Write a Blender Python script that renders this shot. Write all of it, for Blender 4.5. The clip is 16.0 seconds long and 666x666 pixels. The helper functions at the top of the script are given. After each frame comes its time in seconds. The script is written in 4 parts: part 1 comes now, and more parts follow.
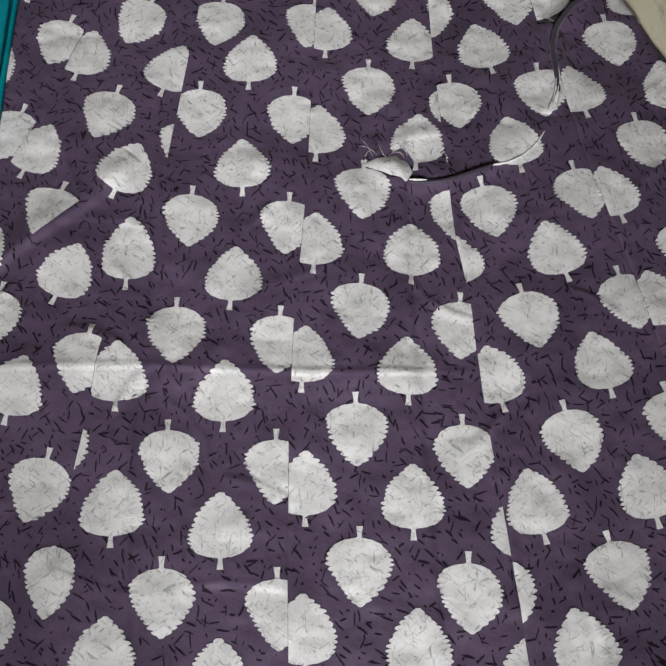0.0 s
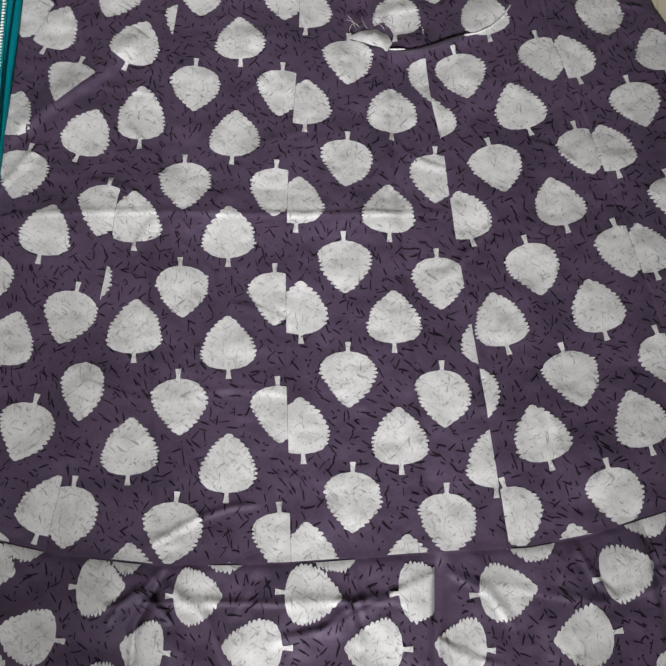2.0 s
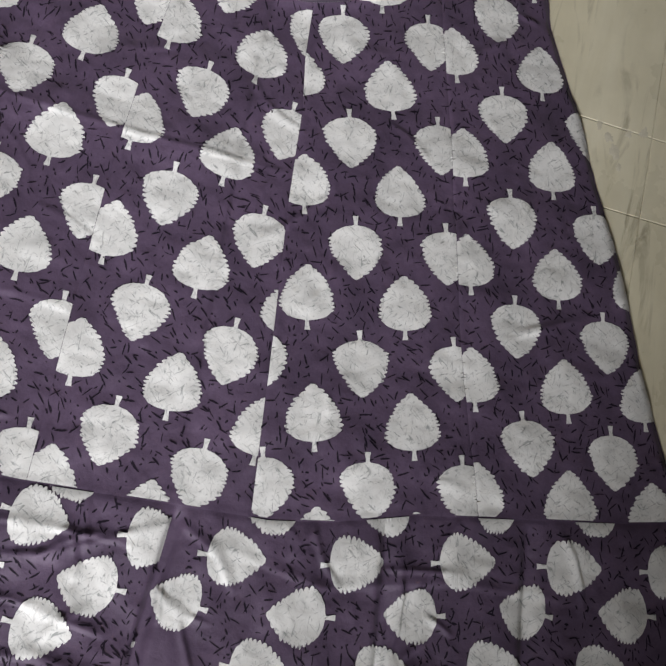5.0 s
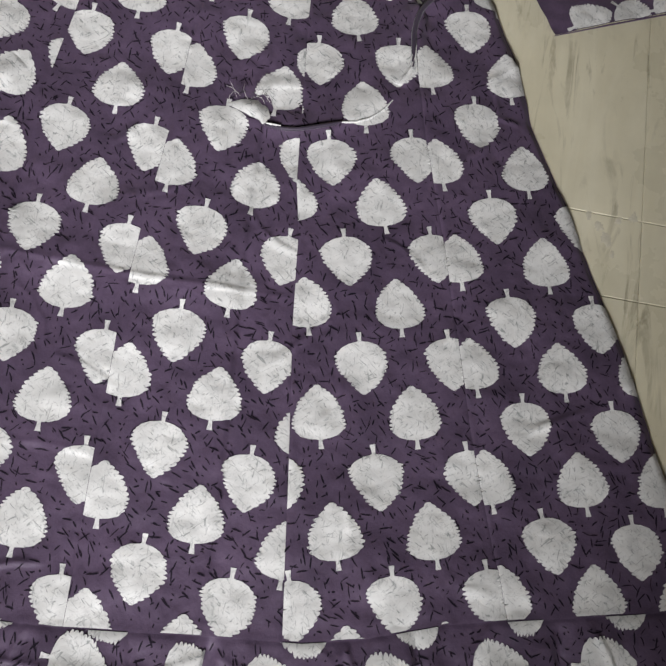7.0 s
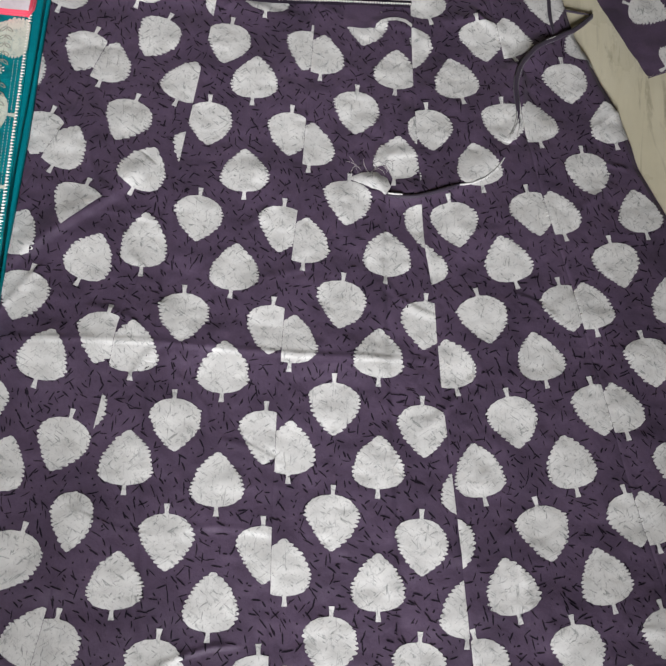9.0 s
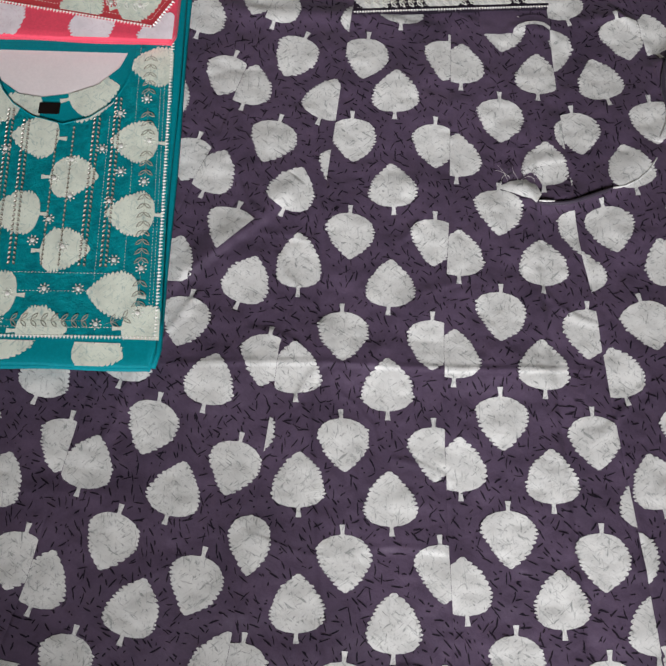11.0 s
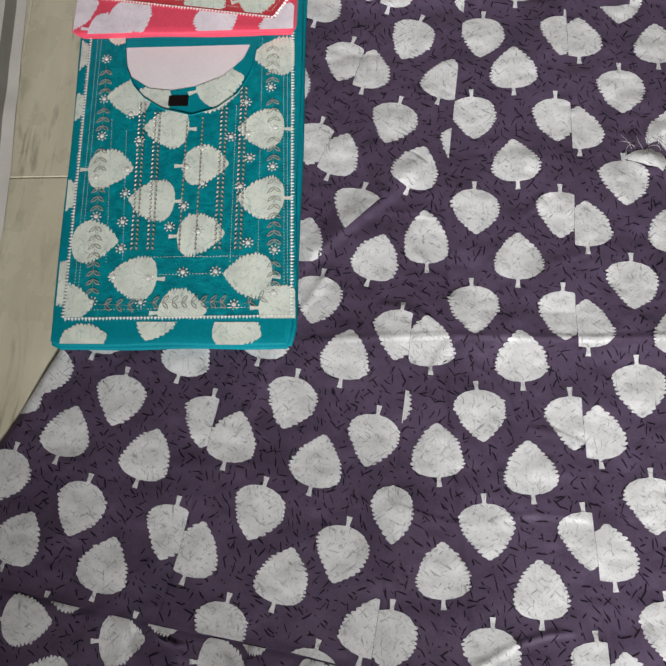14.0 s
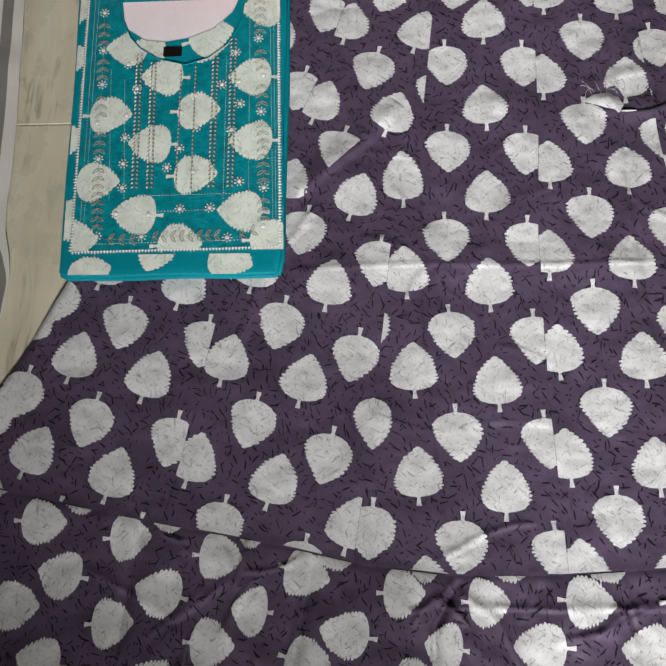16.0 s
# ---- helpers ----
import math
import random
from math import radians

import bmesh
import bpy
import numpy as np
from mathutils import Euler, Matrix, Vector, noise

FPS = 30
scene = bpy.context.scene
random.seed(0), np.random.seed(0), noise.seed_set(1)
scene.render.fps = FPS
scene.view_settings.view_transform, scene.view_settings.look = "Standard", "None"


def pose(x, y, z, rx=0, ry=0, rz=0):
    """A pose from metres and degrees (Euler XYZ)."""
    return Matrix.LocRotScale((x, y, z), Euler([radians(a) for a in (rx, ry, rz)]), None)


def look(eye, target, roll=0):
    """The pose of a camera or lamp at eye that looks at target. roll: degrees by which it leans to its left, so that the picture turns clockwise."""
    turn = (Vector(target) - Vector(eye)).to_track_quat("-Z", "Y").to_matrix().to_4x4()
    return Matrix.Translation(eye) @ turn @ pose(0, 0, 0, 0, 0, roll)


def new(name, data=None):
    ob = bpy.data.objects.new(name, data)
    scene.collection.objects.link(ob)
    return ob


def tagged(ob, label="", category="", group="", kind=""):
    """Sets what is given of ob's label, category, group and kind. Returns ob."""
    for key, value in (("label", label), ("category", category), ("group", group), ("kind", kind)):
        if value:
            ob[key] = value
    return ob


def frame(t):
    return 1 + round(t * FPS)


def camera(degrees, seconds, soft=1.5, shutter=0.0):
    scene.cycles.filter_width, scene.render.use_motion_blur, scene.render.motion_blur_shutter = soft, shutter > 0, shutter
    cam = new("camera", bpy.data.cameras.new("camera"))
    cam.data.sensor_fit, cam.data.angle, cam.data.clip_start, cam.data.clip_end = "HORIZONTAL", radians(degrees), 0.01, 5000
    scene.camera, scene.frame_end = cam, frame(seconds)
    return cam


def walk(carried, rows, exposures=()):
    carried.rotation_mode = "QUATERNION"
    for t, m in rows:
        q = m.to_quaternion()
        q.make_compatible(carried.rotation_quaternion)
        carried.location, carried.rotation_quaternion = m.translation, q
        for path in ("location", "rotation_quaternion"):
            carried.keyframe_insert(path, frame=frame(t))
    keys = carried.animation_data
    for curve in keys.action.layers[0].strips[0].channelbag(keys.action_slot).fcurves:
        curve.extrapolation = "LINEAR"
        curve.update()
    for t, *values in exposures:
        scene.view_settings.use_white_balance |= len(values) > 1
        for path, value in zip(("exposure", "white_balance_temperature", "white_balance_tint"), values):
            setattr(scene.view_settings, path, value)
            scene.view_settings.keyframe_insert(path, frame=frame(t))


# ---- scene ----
cam = camera(43.6, 16.0, soft=1.8)
PATH = [
    (0, (0.0073, 0.0404, 0.9347), (0.0113, 0.6979, -0.9327), 1.8),
    (0.5, (0.0063, -0.0012, 0.9694), (0.0162, 0.6444, -0.9030), 2.2),
    (1, (0.0103, -0.0576, 1.0189), (0.0212, 0.5662, -0.8604), 1.7),
    (1.5, (0.0143, -0.1061, 1.0406), (0.0212, 0.5117, -0.8406), 1.3),
    (2, (0.0242, -0.1487, 1.0218), (0.0251, 0.4186, -0.8753), 0.6),
    (2.5, (0.0351, -0.1576, 1.0070), (0.0380, 0.3780, -0.8991), 1.5),
    (3, (0.0578, -0.1586, 0.9921), (0.1261, 0.3602, -0.9169), 10.9),
    (3.5, (0.0945, -0.1547, 0.9882), (0.2202, 0.3622, -0.9189), 19.3),
    (4, (0.1162, -0.1467, 1.0000), (0.2895, 0.3335, -0.9129), 29.5),
    (4.5, (0.1360, -0.1438, 0.9971), (0.3618, 0.3384, -0.9109), 38.2),
    (4.7, (0.1430, -0.1309, 1.0040), (0.3885, 0.3325, -0.9060), 42.2),
    (6.8, (0.1747, -0.0477, 1.0614), (0.3460, 0.4879, -0.8377), 27.8),
    (7, (0.1618, -0.0289, 1.0733), (0.3034, 0.5295, -0.8218), 23.5),
    (7.5, (0.1093, -0.0111, 1.0951), (0.2291, 0.5929, -0.7862), 19.3),
    (8, (0.0648, -0.0220, 1.1139), (0.1865, 0.6107, -0.7585), 17.6),
    (8.5, (0.0212, -0.0121, 1.1159), (0.1321, 0.5909, -0.7664), 15.9),
    (9, (-0.0333, 0.0038, 1.1090), (0.0776, 0.6018, -0.7753), 14.3),
    (9.5, (-0.0798, 0.0147, 1.1060), (0.0004, 0.6097, -0.7802), 10.8),
    (10, (-0.1204, 0.0186, 1.1050), (-0.0640, 0.6137, -0.7832), 8.0),
    (12.5, (-0.2610, 0.0156, 1.0921), (-0.3927, 0.6167, -0.7901), -10.5),
    (13, (-0.2897, 0.0107, 1.0971), (-0.4264, 0.5949, -0.7901), -11.1),
    (13.5, (-0.2818, -0.0061, 1.1010), (-0.4372, 0.5919, -0.7802), -13.0),
    (14, (-0.2719, -0.0319, 1.1109), (-0.4452, 0.5741, -0.7654), -14.9),
    (14.5, (-0.2561, -0.0626, 1.1278), (-0.4392, 0.5315, -0.7525), -16.5),
    (15, (-0.2432, -0.0943, 1.1476), (-0.4135, 0.4939, -0.7357), -16.0),
    (15.5, (-0.2462, -0.1200, 1.1694), (-0.4006, 0.4592, -0.7179), -14.4),
    (16, (-0.2551, -0.1309, 1.1981), (-0.4046, 0.4167, -0.7000), -14.8),
]
BASE_EV = 0.0
walk(cam, [(t, look(eye, target, roll)) for t, eye, target, roll in PATH],
     [(0.0, BASE_EV - 0.12), (4.5, BASE_EV - 0.06), (7.0, BASE_EV + 0.12), (8.2, BASE_EV - 0.05), (9.0, BASE_EV), (9.5, BASE_EV - 0.16), (10.2, BASE_EV - 0.16), (12.5, BASE_EV), (16.0, BASE_EV + 0.02)])

# ---- light: an indoor room, daylight from one window behind the camera ----
world = bpy.data.worlds.new("world")
scene.world = world
world.use_nodes = True
wn = world.node_tree
sky = wn.nodes.new("ShaderNodeTexSky")
sky.sky_type = "NISHITA"
sky.sun_disc = False
sky.sun_elevation, sky.sun_rotation = radians(40), radians(180)
wn.nodes["Background"].inputs["Strength"].default_value = 0.12
wn.links.new(sky.outputs["Color"], wn.nodes["Background"].inputs["Color"])

WIN = (-0.15, -2.35, 1.65)                    # centre of the window
lamp = bpy.data.lights.new("window_light", "AREA")
lamp.shape, lamp.size, lamp.size_y = "RECTANGLE", 0.24, 1.0
lamp.energy, lamp.color = 18.5, (0.975, 0.955, 1.015)
lamp.spread = radians(47)
lamp_ob = new("window_light", lamp)
lamp_ob.matrix_world = look(WIN, (-0.22, 0.85, 0.0))
tagged(lamp_ob, "daylight entering through the window", "window light", kind="structure")


# ---- materials ----
def mat(name, colour, rough=0.7, metal=0.0, sheen=0.0, spec=0.5):
    m = bpy.data.materials.new(name)
    m.use_nodes = True
    b = m.node_tree.nodes["Principled BSDF"]
    b.inputs["Base Color"].default_value = (*colour, 1)
    b.inputs["Roughness"].default_value = rough
    b.inputs["Metallic"].default_value = metal
    b.inputs["Sheen Weight"].default_value = sheen
    b.inputs["Specular IOR Level"].default_value = spec
    return m, m.node_tree, b


def node(nt, kind, **sockets):
    n = nt.nodes.new(kind)
    for k, v in sockets.items():
        n.inputs[k.replace("_", " ")].default_value = v
    return n


def ramp(nt, src, stops):
    r = nt.nodes.new("ShaderNodeValToRGB")
    e = r.color_ramp.elements
    while len(e) < len(stops):
        e.new(0.5)
    for el, (p, c) in zip(e, stops):
        el.position, el.color = p, (*c, 1)
    nt.links.new(src, r.inputs["Fac"])
    return r.outputs["Color"]


def coords(nt):
    return nt.nodes.new("ShaderNodeTexCoord").outputs["Object"]


def noise_tex(nt, co, scale, detail=4, rough=0.55, distortion=0.0):
    n = node(nt, "ShaderNodeTexNoise", Scale=scale, Detail=detail, Roughness=rough, Distortion=distortion)
    nt.links.new(co, n.inputs["Vector"])
    return n.outputs["Fac"]


def mix(nt, fac, a, b, blend="MIX"):
    n = nt.nodes.new("ShaderNodeMix")
    n.data_type, n.blend_type = "RGBA", blend
    for val, sock in ((fac, 0), (a, 6), (b, 7)):
        if hasattr(val, "is_linked"):
            nt.links.new(val, n.inputs[sock])
        elif isinstance(val, (int, float)):
            n.inputs[sock].default_value = val
        else:
            n.inputs[sock].default_value = (*val, 1)
    return n.outputs[2]


def bump(nt, b, heights, strength, dist):
    n = nt.nodes.new("ShaderNodeBump")
    n.inputs["Strength"].default_value, n.inputs["Distance"].default_value = strength, dist
    nt.links.new(heights, n.inputs["Height"])
    nt.links.new(n.outputs["Normal"], b.inputs["Normal"])


def cloth(name, dark, light, rough=0.6, sheen=0.15, spec=0.35, pucker=0.35, fine=0.25, mottle=9, deep=0.0018):
    """Woven cotton: threads at thread size, cloudy tone at hand size."""
    m, nt, b = mat(name, light, rough, 0, sheen, spec)
    co = coords(nt)
    cloud = noise_tex(nt, co, mottle, 5, 0.6)
    grain = noise_tex(nt, co, 260, 3, 0.7)
    c = ramp(nt, cloud, [(0.3, dark), (0.7, light)])
    c = mix(nt, fine, c, ramp(nt, grain, [(0.3, (0.25, 0.25, 0.25)), (0.75, (1, 1, 1))]), "MULTIPLY")
    nt.links.new(c, b.inputs["Base Color"])
    wr = noise_tex(nt, co, 55, 4, 0.6, 0.6)
    bump(nt, b, mix(nt, 0.35, wr, grain), pucker, deep)
    return m


def print_white(name, pale, vein, line=0.55):
    """White block print with thin grey crackle and smudges."""
    m, nt, b = mat(name, pale, 0.62, 0, 0.1, 0.3)
    co = coords(nt)
    cloud = noise_tex(nt, co, 30, 3, 0.5)
    f2 = None
    for turn, scale, lo in ((0.6, (70, 270, 60), 0.59), (-0.7, (76, 290, 60), 0.595), (1.5, (66, 260, 60), 0.61)):
        spin = node(nt, "ShaderNodeMapping")
        spin.inputs["Rotation"].default_value = (0, 0, turn)
        nt.links.new(co, spin.inputs["Vector"])
        mp = node(nt, "ShaderNodeMapping")
        mp.inputs["Scale"].default_value = scale
        nt.links.new(spin.outputs["Vector"], mp.inputs["Vector"])
        fleck = ramp(nt, noise_tex(nt, mp.outputs["Vector"], 1.0, 2.0, 0.5, 1.1), [(lo, (0, 0, 0)), (lo + 0.13, (line, line, line))])
        f2 = fleck if f2 is None else mix(nt, 1.0, f2, fleck, "LIGHTEN")
    base = ramp(nt, cloud, [(0.28, tuple(0.76 * v for v in pale)), (0.55, tuple(0.93 * v for v in pale)), (0.72, pale)])
    c = mix(nt, f2, base, vein)
    nt.links.new(c, b.inputs["Base Color"])
    bump(nt, b, noise_tex(nt, co, 48, 3, 0.55, 1.2), 0.30, 0.0024)
    return m


# the wide dark-to-light clouding also stands in for shading by the folds
PURPLE = cloth("purple_cotton", (0.049, 0.0325, 0.057), (0.090, 0.0605, 0.101), sheen=0.07, spec=0.26, pucker=0.5)
INK = cloth("black_ink", (0.009, 0.007, 0.012), (0.021, 0.015, 0.024), rough=0.8, sheen=0.0, spec=0.1)
WHITE = print_white("white_print", (0.595, 0.60, 0.565), (0.17, 0.185, 0.175), 0.76)
TEAL = cloth("teal_cotton", (0.0, 0.185, 0.22), (0.0, 0.245, 0.28), sheen=0.0, spec=0.12)
TEAL_WHITE = print_white("pale_print_on_teal", (0.67, 0.72, 0.60), (0.20, 0.33, 0.31), 0.6)
PINK = cloth("pink_cotton", (0.72, 0.055, 0.10), (0.85, 0.075, 0.13), spec=0.3)
PINK_WHITE = print_white("pale_print_on_pink", (0.84, 0.76, 0.78), (0.5, 0.3, 0.34), 0.3)
TEAL_QUILT = cloth("teal_quilted_cotton", (0.0, 0.15, 0.18), (0.0, 0.28, 0.305), sheen=0.0, spec=0.12, pucker=0.9, mottle=60, deep=0.004)
RED_YOKE = cloth("red_quilted_cotton", (0.48, 0.03, 0.04), (0.58, 0.04, 0.05))
LINING = cloth("grey_white_lining", (0.70, 0.64, 0.625), (0.78, 0.72, 0.70), fine=0.1)
LABEL = cloth("black_woven_label", (0.004, 0.003, 0.003), (0.010, 0.006, 0.005), rough=0.9, sheen=0, spec=0.1)
THREAD = mat("pale_thread", (0.62, 0.62, 0.55), 0.5, 0, 0.3)[0]
GREYTHREAD = mat("grey_thread", (0.33, 0.33, 0.27), 0.5, 0.15)[0]
SILVER = mat("silver_trim", (0.82, 0.81, 0.75), 0.3, 0.3)[0]
SEQUIN = mat("pearl_sequin", (0.85, 0.84, 0.78), 0.2, 0.25)[0]
BEAD = mat("dull_silver_bead", (0.50, 0.49, 0.42), 0.4, 0.2)[0]
BRONZE = mat("bronze_thread", (0.13, 0.105, 0.07), 0.45, 0.3)[0]
DARKTHREAD = mat("dark_thread", (0.035, 0.03, 0.04), 0.7)[0]


def marble():
    m, nt, b = mat("cream_marble", (0.5, 0.47, 0.38), 0.22, 0, 0, 0.5)
    co = coords(nt)
    mp = node(nt, "ShaderNodeMapping")
    mp.inputs["Scale"].default_value = (9, 1.6, 1)
    nt.links.new(co, mp.inputs["Vector"])
    streak = noise_tex(nt, mp.outputs["Vector"], 1.6, 6, 0.6, 0.7)
    thin = noise_tex(nt, mp.outputs["Vector"], 3.2, 7, 0.62, 1.2)
    cloud = noise_tex(nt, co, 6, 5, 0.6)
    base = ramp(nt, streak, [(0.3, (0.54, 0.505, 0.355)), (0.5, (0.60, 0.565, 0.405)), (0.7, (0.65, 0.62, 0.46))])
    base = mix(nt, 0.5, base, ramp(nt, cloud, [(0.3, (0.62, 0.62, 0.6)), (0.7, (1, 1, 1))]), "MULTIPLY")
    vein = ramp(nt, thin, [(0.53, (0, 0, 0)), (0.62, (1, 1, 1)), (0.70, (0.25, 0.25, 0.25))])
    patch = ramp(nt, noise_tex(nt, co, 7, 4, 0.6, 0.4), [(0.42, (0, 0, 0)), (0.60, (0.55, 0.55, 0.55))])
    c = mix(nt, mix(nt, 1.0, vein, patch, "MULTIPLY"), base, (0.15, 0.135, 0.085))
    nt.links.new(c, b.inputs["Base Color"])
    r = ramp(nt, cloud, [(0.3, (0.18, 0.18, 0.18)), (0.7, (0.42, 0.42, 0.42))])
    nt.links.new(r, b.inputs["Roughness"])
    bump(nt, b, noise_tex(nt, co, 40, 5), 0.12, 0.002)
    return m


MARBLE = marble()
GROUT = cloth("pale_grout", (0.46, 0.43, 0.31), (0.64, 0.61, 0.48), rough=0.9, sheen=0)
PLASTER = cloth("cream_wall_paint", (0.68, 0.62, 0.52), (0.74, 0.68, 0.57), rough=0.85, sheen=0, fine=0.05)


# ---- building helpers ----
def thing(name, label, category, at=(0, 0, 0), group="", kind=""):
    ob = new(name)
    ob.location = at
    ob.empty_display_size = 0.05
    return tagged(ob, label, category, group, kind)


def mesh_ob(name, verts, faces, material, parent=None, label="", smooth=True, kind=""):
    me = bpy.data.meshes.new(name)
    if isinstance(faces, np.ndarray):
        co, quads = np.asarray(verts, np.float32), np.asarray(faces, np.int32)
        me.vertices.add(len(co))
        me.vertices.foreach_set("co", co.ravel())
        me.loops.add(quads.size)
        me.loops.foreach_set("vertex_index", quads.ravel())
        me.polygons.add(len(quads))
        me.polygons.foreach_set("loop_start", np.arange(0, quads.size, quads.shape[1], dtype=np.int32))
        me.update(calc_edges=True)
    else:
        me.from_pydata([tuple(map(float, v)) for v in verts], [], [tuple(map(int, f)) for f in faces])
    me.materials.append(material)
    me.polygons.foreach_set("use_smooth", [smooth] * len(me.polygons))
    me.update()
    ob = new(name, me)
    if parent is not None:
        ob.parent = parent
        ob.location = -parent.location if parent.parent is None else (0, 0, 0)
    return tagged(ob, label, kind=kind)


def part(name, bm, material, parent, label="", smooth=True):
    me = bpy.data.meshes.new(name)
    bm.to_mesh(me)
    bm.free()
    me.materials.append(material)
    if smooth:
        me.polygons.foreach_set("use_smooth", [True] * len(me.polygons))
    ob = new(name, me)
    if parent is not None:
        ob.parent = parent
        ob.location = -parent.location if parent.parent is None else (0, 0, 0)
    return tagged(ob, label)


def box(bm, lo, hi):
    r = bmesh.ops.create_cube(bm, size=1.0)
    for v in r["verts"]:
        v.co = Vector([lo[k] + (v.co[k] + 0.5) * (hi[k] - lo[k]) for k in range(3)])
    return r["verts"]


def grid_faces(ny, nx):
    i, j = np.meshgrid(np.arange(ny - 1), np.arange(nx - 1), indexing="ij")
    a = (i * nx + j).ravel()
    return np.stack([a, a + nx, a + nx + 1, a + 1], 1)


_rng = np.random.RandomState(4)
_tables = [_rng.rand(64, 64) for _ in range(6)]


def vnoise(x, y, size, k=0):
    """Smooth noise in 0..1 with bumps of about that size in metres."""
    u, v = np.asarray(x) / size + 17.3 * k + 40, np.asarray(y) / size + 9.1 * k + 40
    iu, iv = np.floor(u).astype(int), np.floor(v).astype(int)
    fu, fv = u - iu, v - iv
    fu, fv = fu * fu * (3 - 2 * fu), fv * fv * (3 - 2 * fv)
    t = _tables[k % 6]
    g = lambda a, b: t[(iu + a) % 64, (iv + b) % 64]
    return (g(0, 0) * (1 - fu) + g(1, 0) * fu) * (1 - fv) + (g(0, 1) * (1 - fu) + g(1, 1) * fu) * fv


def to_line(x, y, pts):
    """Signed distance from a polyline and the share of the way along it."""
    best = np.full(np.shape(x), 9.0)
    sgn = np.ones(np.shape(x))
    along = np.zeros(np.shape(x))
    n = len(pts) - 1
    for k, ((ax, ay), (bx, by)) in enumerate(zip(pts[:-1], pts[1:])):
        dx, dy = bx - ax, by - ay
        t = np.clip(((x - ax) * dx + (y - ay) * dy) / (dx * dx + dy * dy), 0, 1)
        d = np.hypot(x - ax - t * dx, y - ay - t * dy)
        s = np.sign((x - ax) * dy - (y - ay) * dx)
        near = d < best
        best, sgn, along = np.where(near, d, best), np.where(near, s, sgn), np.where(near, (k + t) / n, along)
    return best * sgn, along


# ---- the plan of the dress, in metres on the floor ----
def curve(*pts):
    ys, xs = [p[0] for p in pts], [p[1] for p in pts]
    order = np.argsort(ys)
    ys, xs = np.array(ys)[order], np.array(xs)[order]
    def f(y):
        y = np.asarray(y, float)
        out = np.interp(y, ys, xs)
        lo, hi = (xs[1] - xs[0]) / (ys[1] - ys[0]), (xs[-1] - xs[-2]) / (ys[-1] - ys[-2])
        return np.where(y < ys[0], xs[0] + lo * (y - ys[0]), np.where(y > ys[-1], xs[-1] + hi * (y - ys[-1]), out))
    return f


TOP = 1.30
EDGE_L = curve((1.30, -0.30), (1.0, -0.42), (0.75, -0.56), (0.45, -0.71), (0.301, -0.768), (0.197, -0.822), (0.137, -0.855), (-0.15, -0.99))
SEAM_A = curve((1.30, -0.20), (0.79, -0.341), (0.653, -0.380), (0.60, -0.403), (0.253, -0.525), (0.025, -0.568), (-0.1, -0.60))
SEAM_B = curve((1.30, -0.14), (0.747, -0.195), (0.66, -0.204), (0.584, -0.211), (0.345, -0.264), (0.25, -0.272), (0.06, -0.293), (-0.03, -0.303), (-0.12, -0.316))
SEAM_C = curve((1.30, -0.020), (0.869, -0.025), (0.719, -0.027), (0.558, -0.029), (0.375, -0.038), (0.244, -0.038), (0.088, -0.033), (-0.13, -0.022))
SEAM_D = curve((1.30, 0.10), (0.869, 0.129), (0.766, 0.135), (0.631, 0.147), (0.492, 0.160), (0.421, 0.174), (0.293, 0.186), (0.135, 0.207), (-0.1, 0.236))
SEAM_E = curve((1.30, 0.17), (0.739, 0.302), (0.597, 0.335), (0.453, 0.376), (0.314, 0.411), (0.163, 0.449), (0.009, 0.497), (-0.1, 0.53))
EDGE_R = curve((1.3, 0.3), (1, 0.365), (0.888, 0.398), (0.75, 0.465), (0.66, 0.492), (0.539, 0.555), (0.441, 0.599), (0.324, 0.654), (0.187, 0.707), (-0.1, 0.85))
HEM = curve((-1.0, 0.01), (-0.834, -0.022), (-0.684, -0.051), (-0.558, -0.073), (-0.429, -0.093), (-0.297, -0.120), (-0.18, -0.131), (-0.03, -0.128),
            (0.138, -0.115), (0.261, -0.106), (0.335, -0.092), (0.437, -0.060), (0.578, -0.033), (0.713, -0.007), (0.95, 0.05))

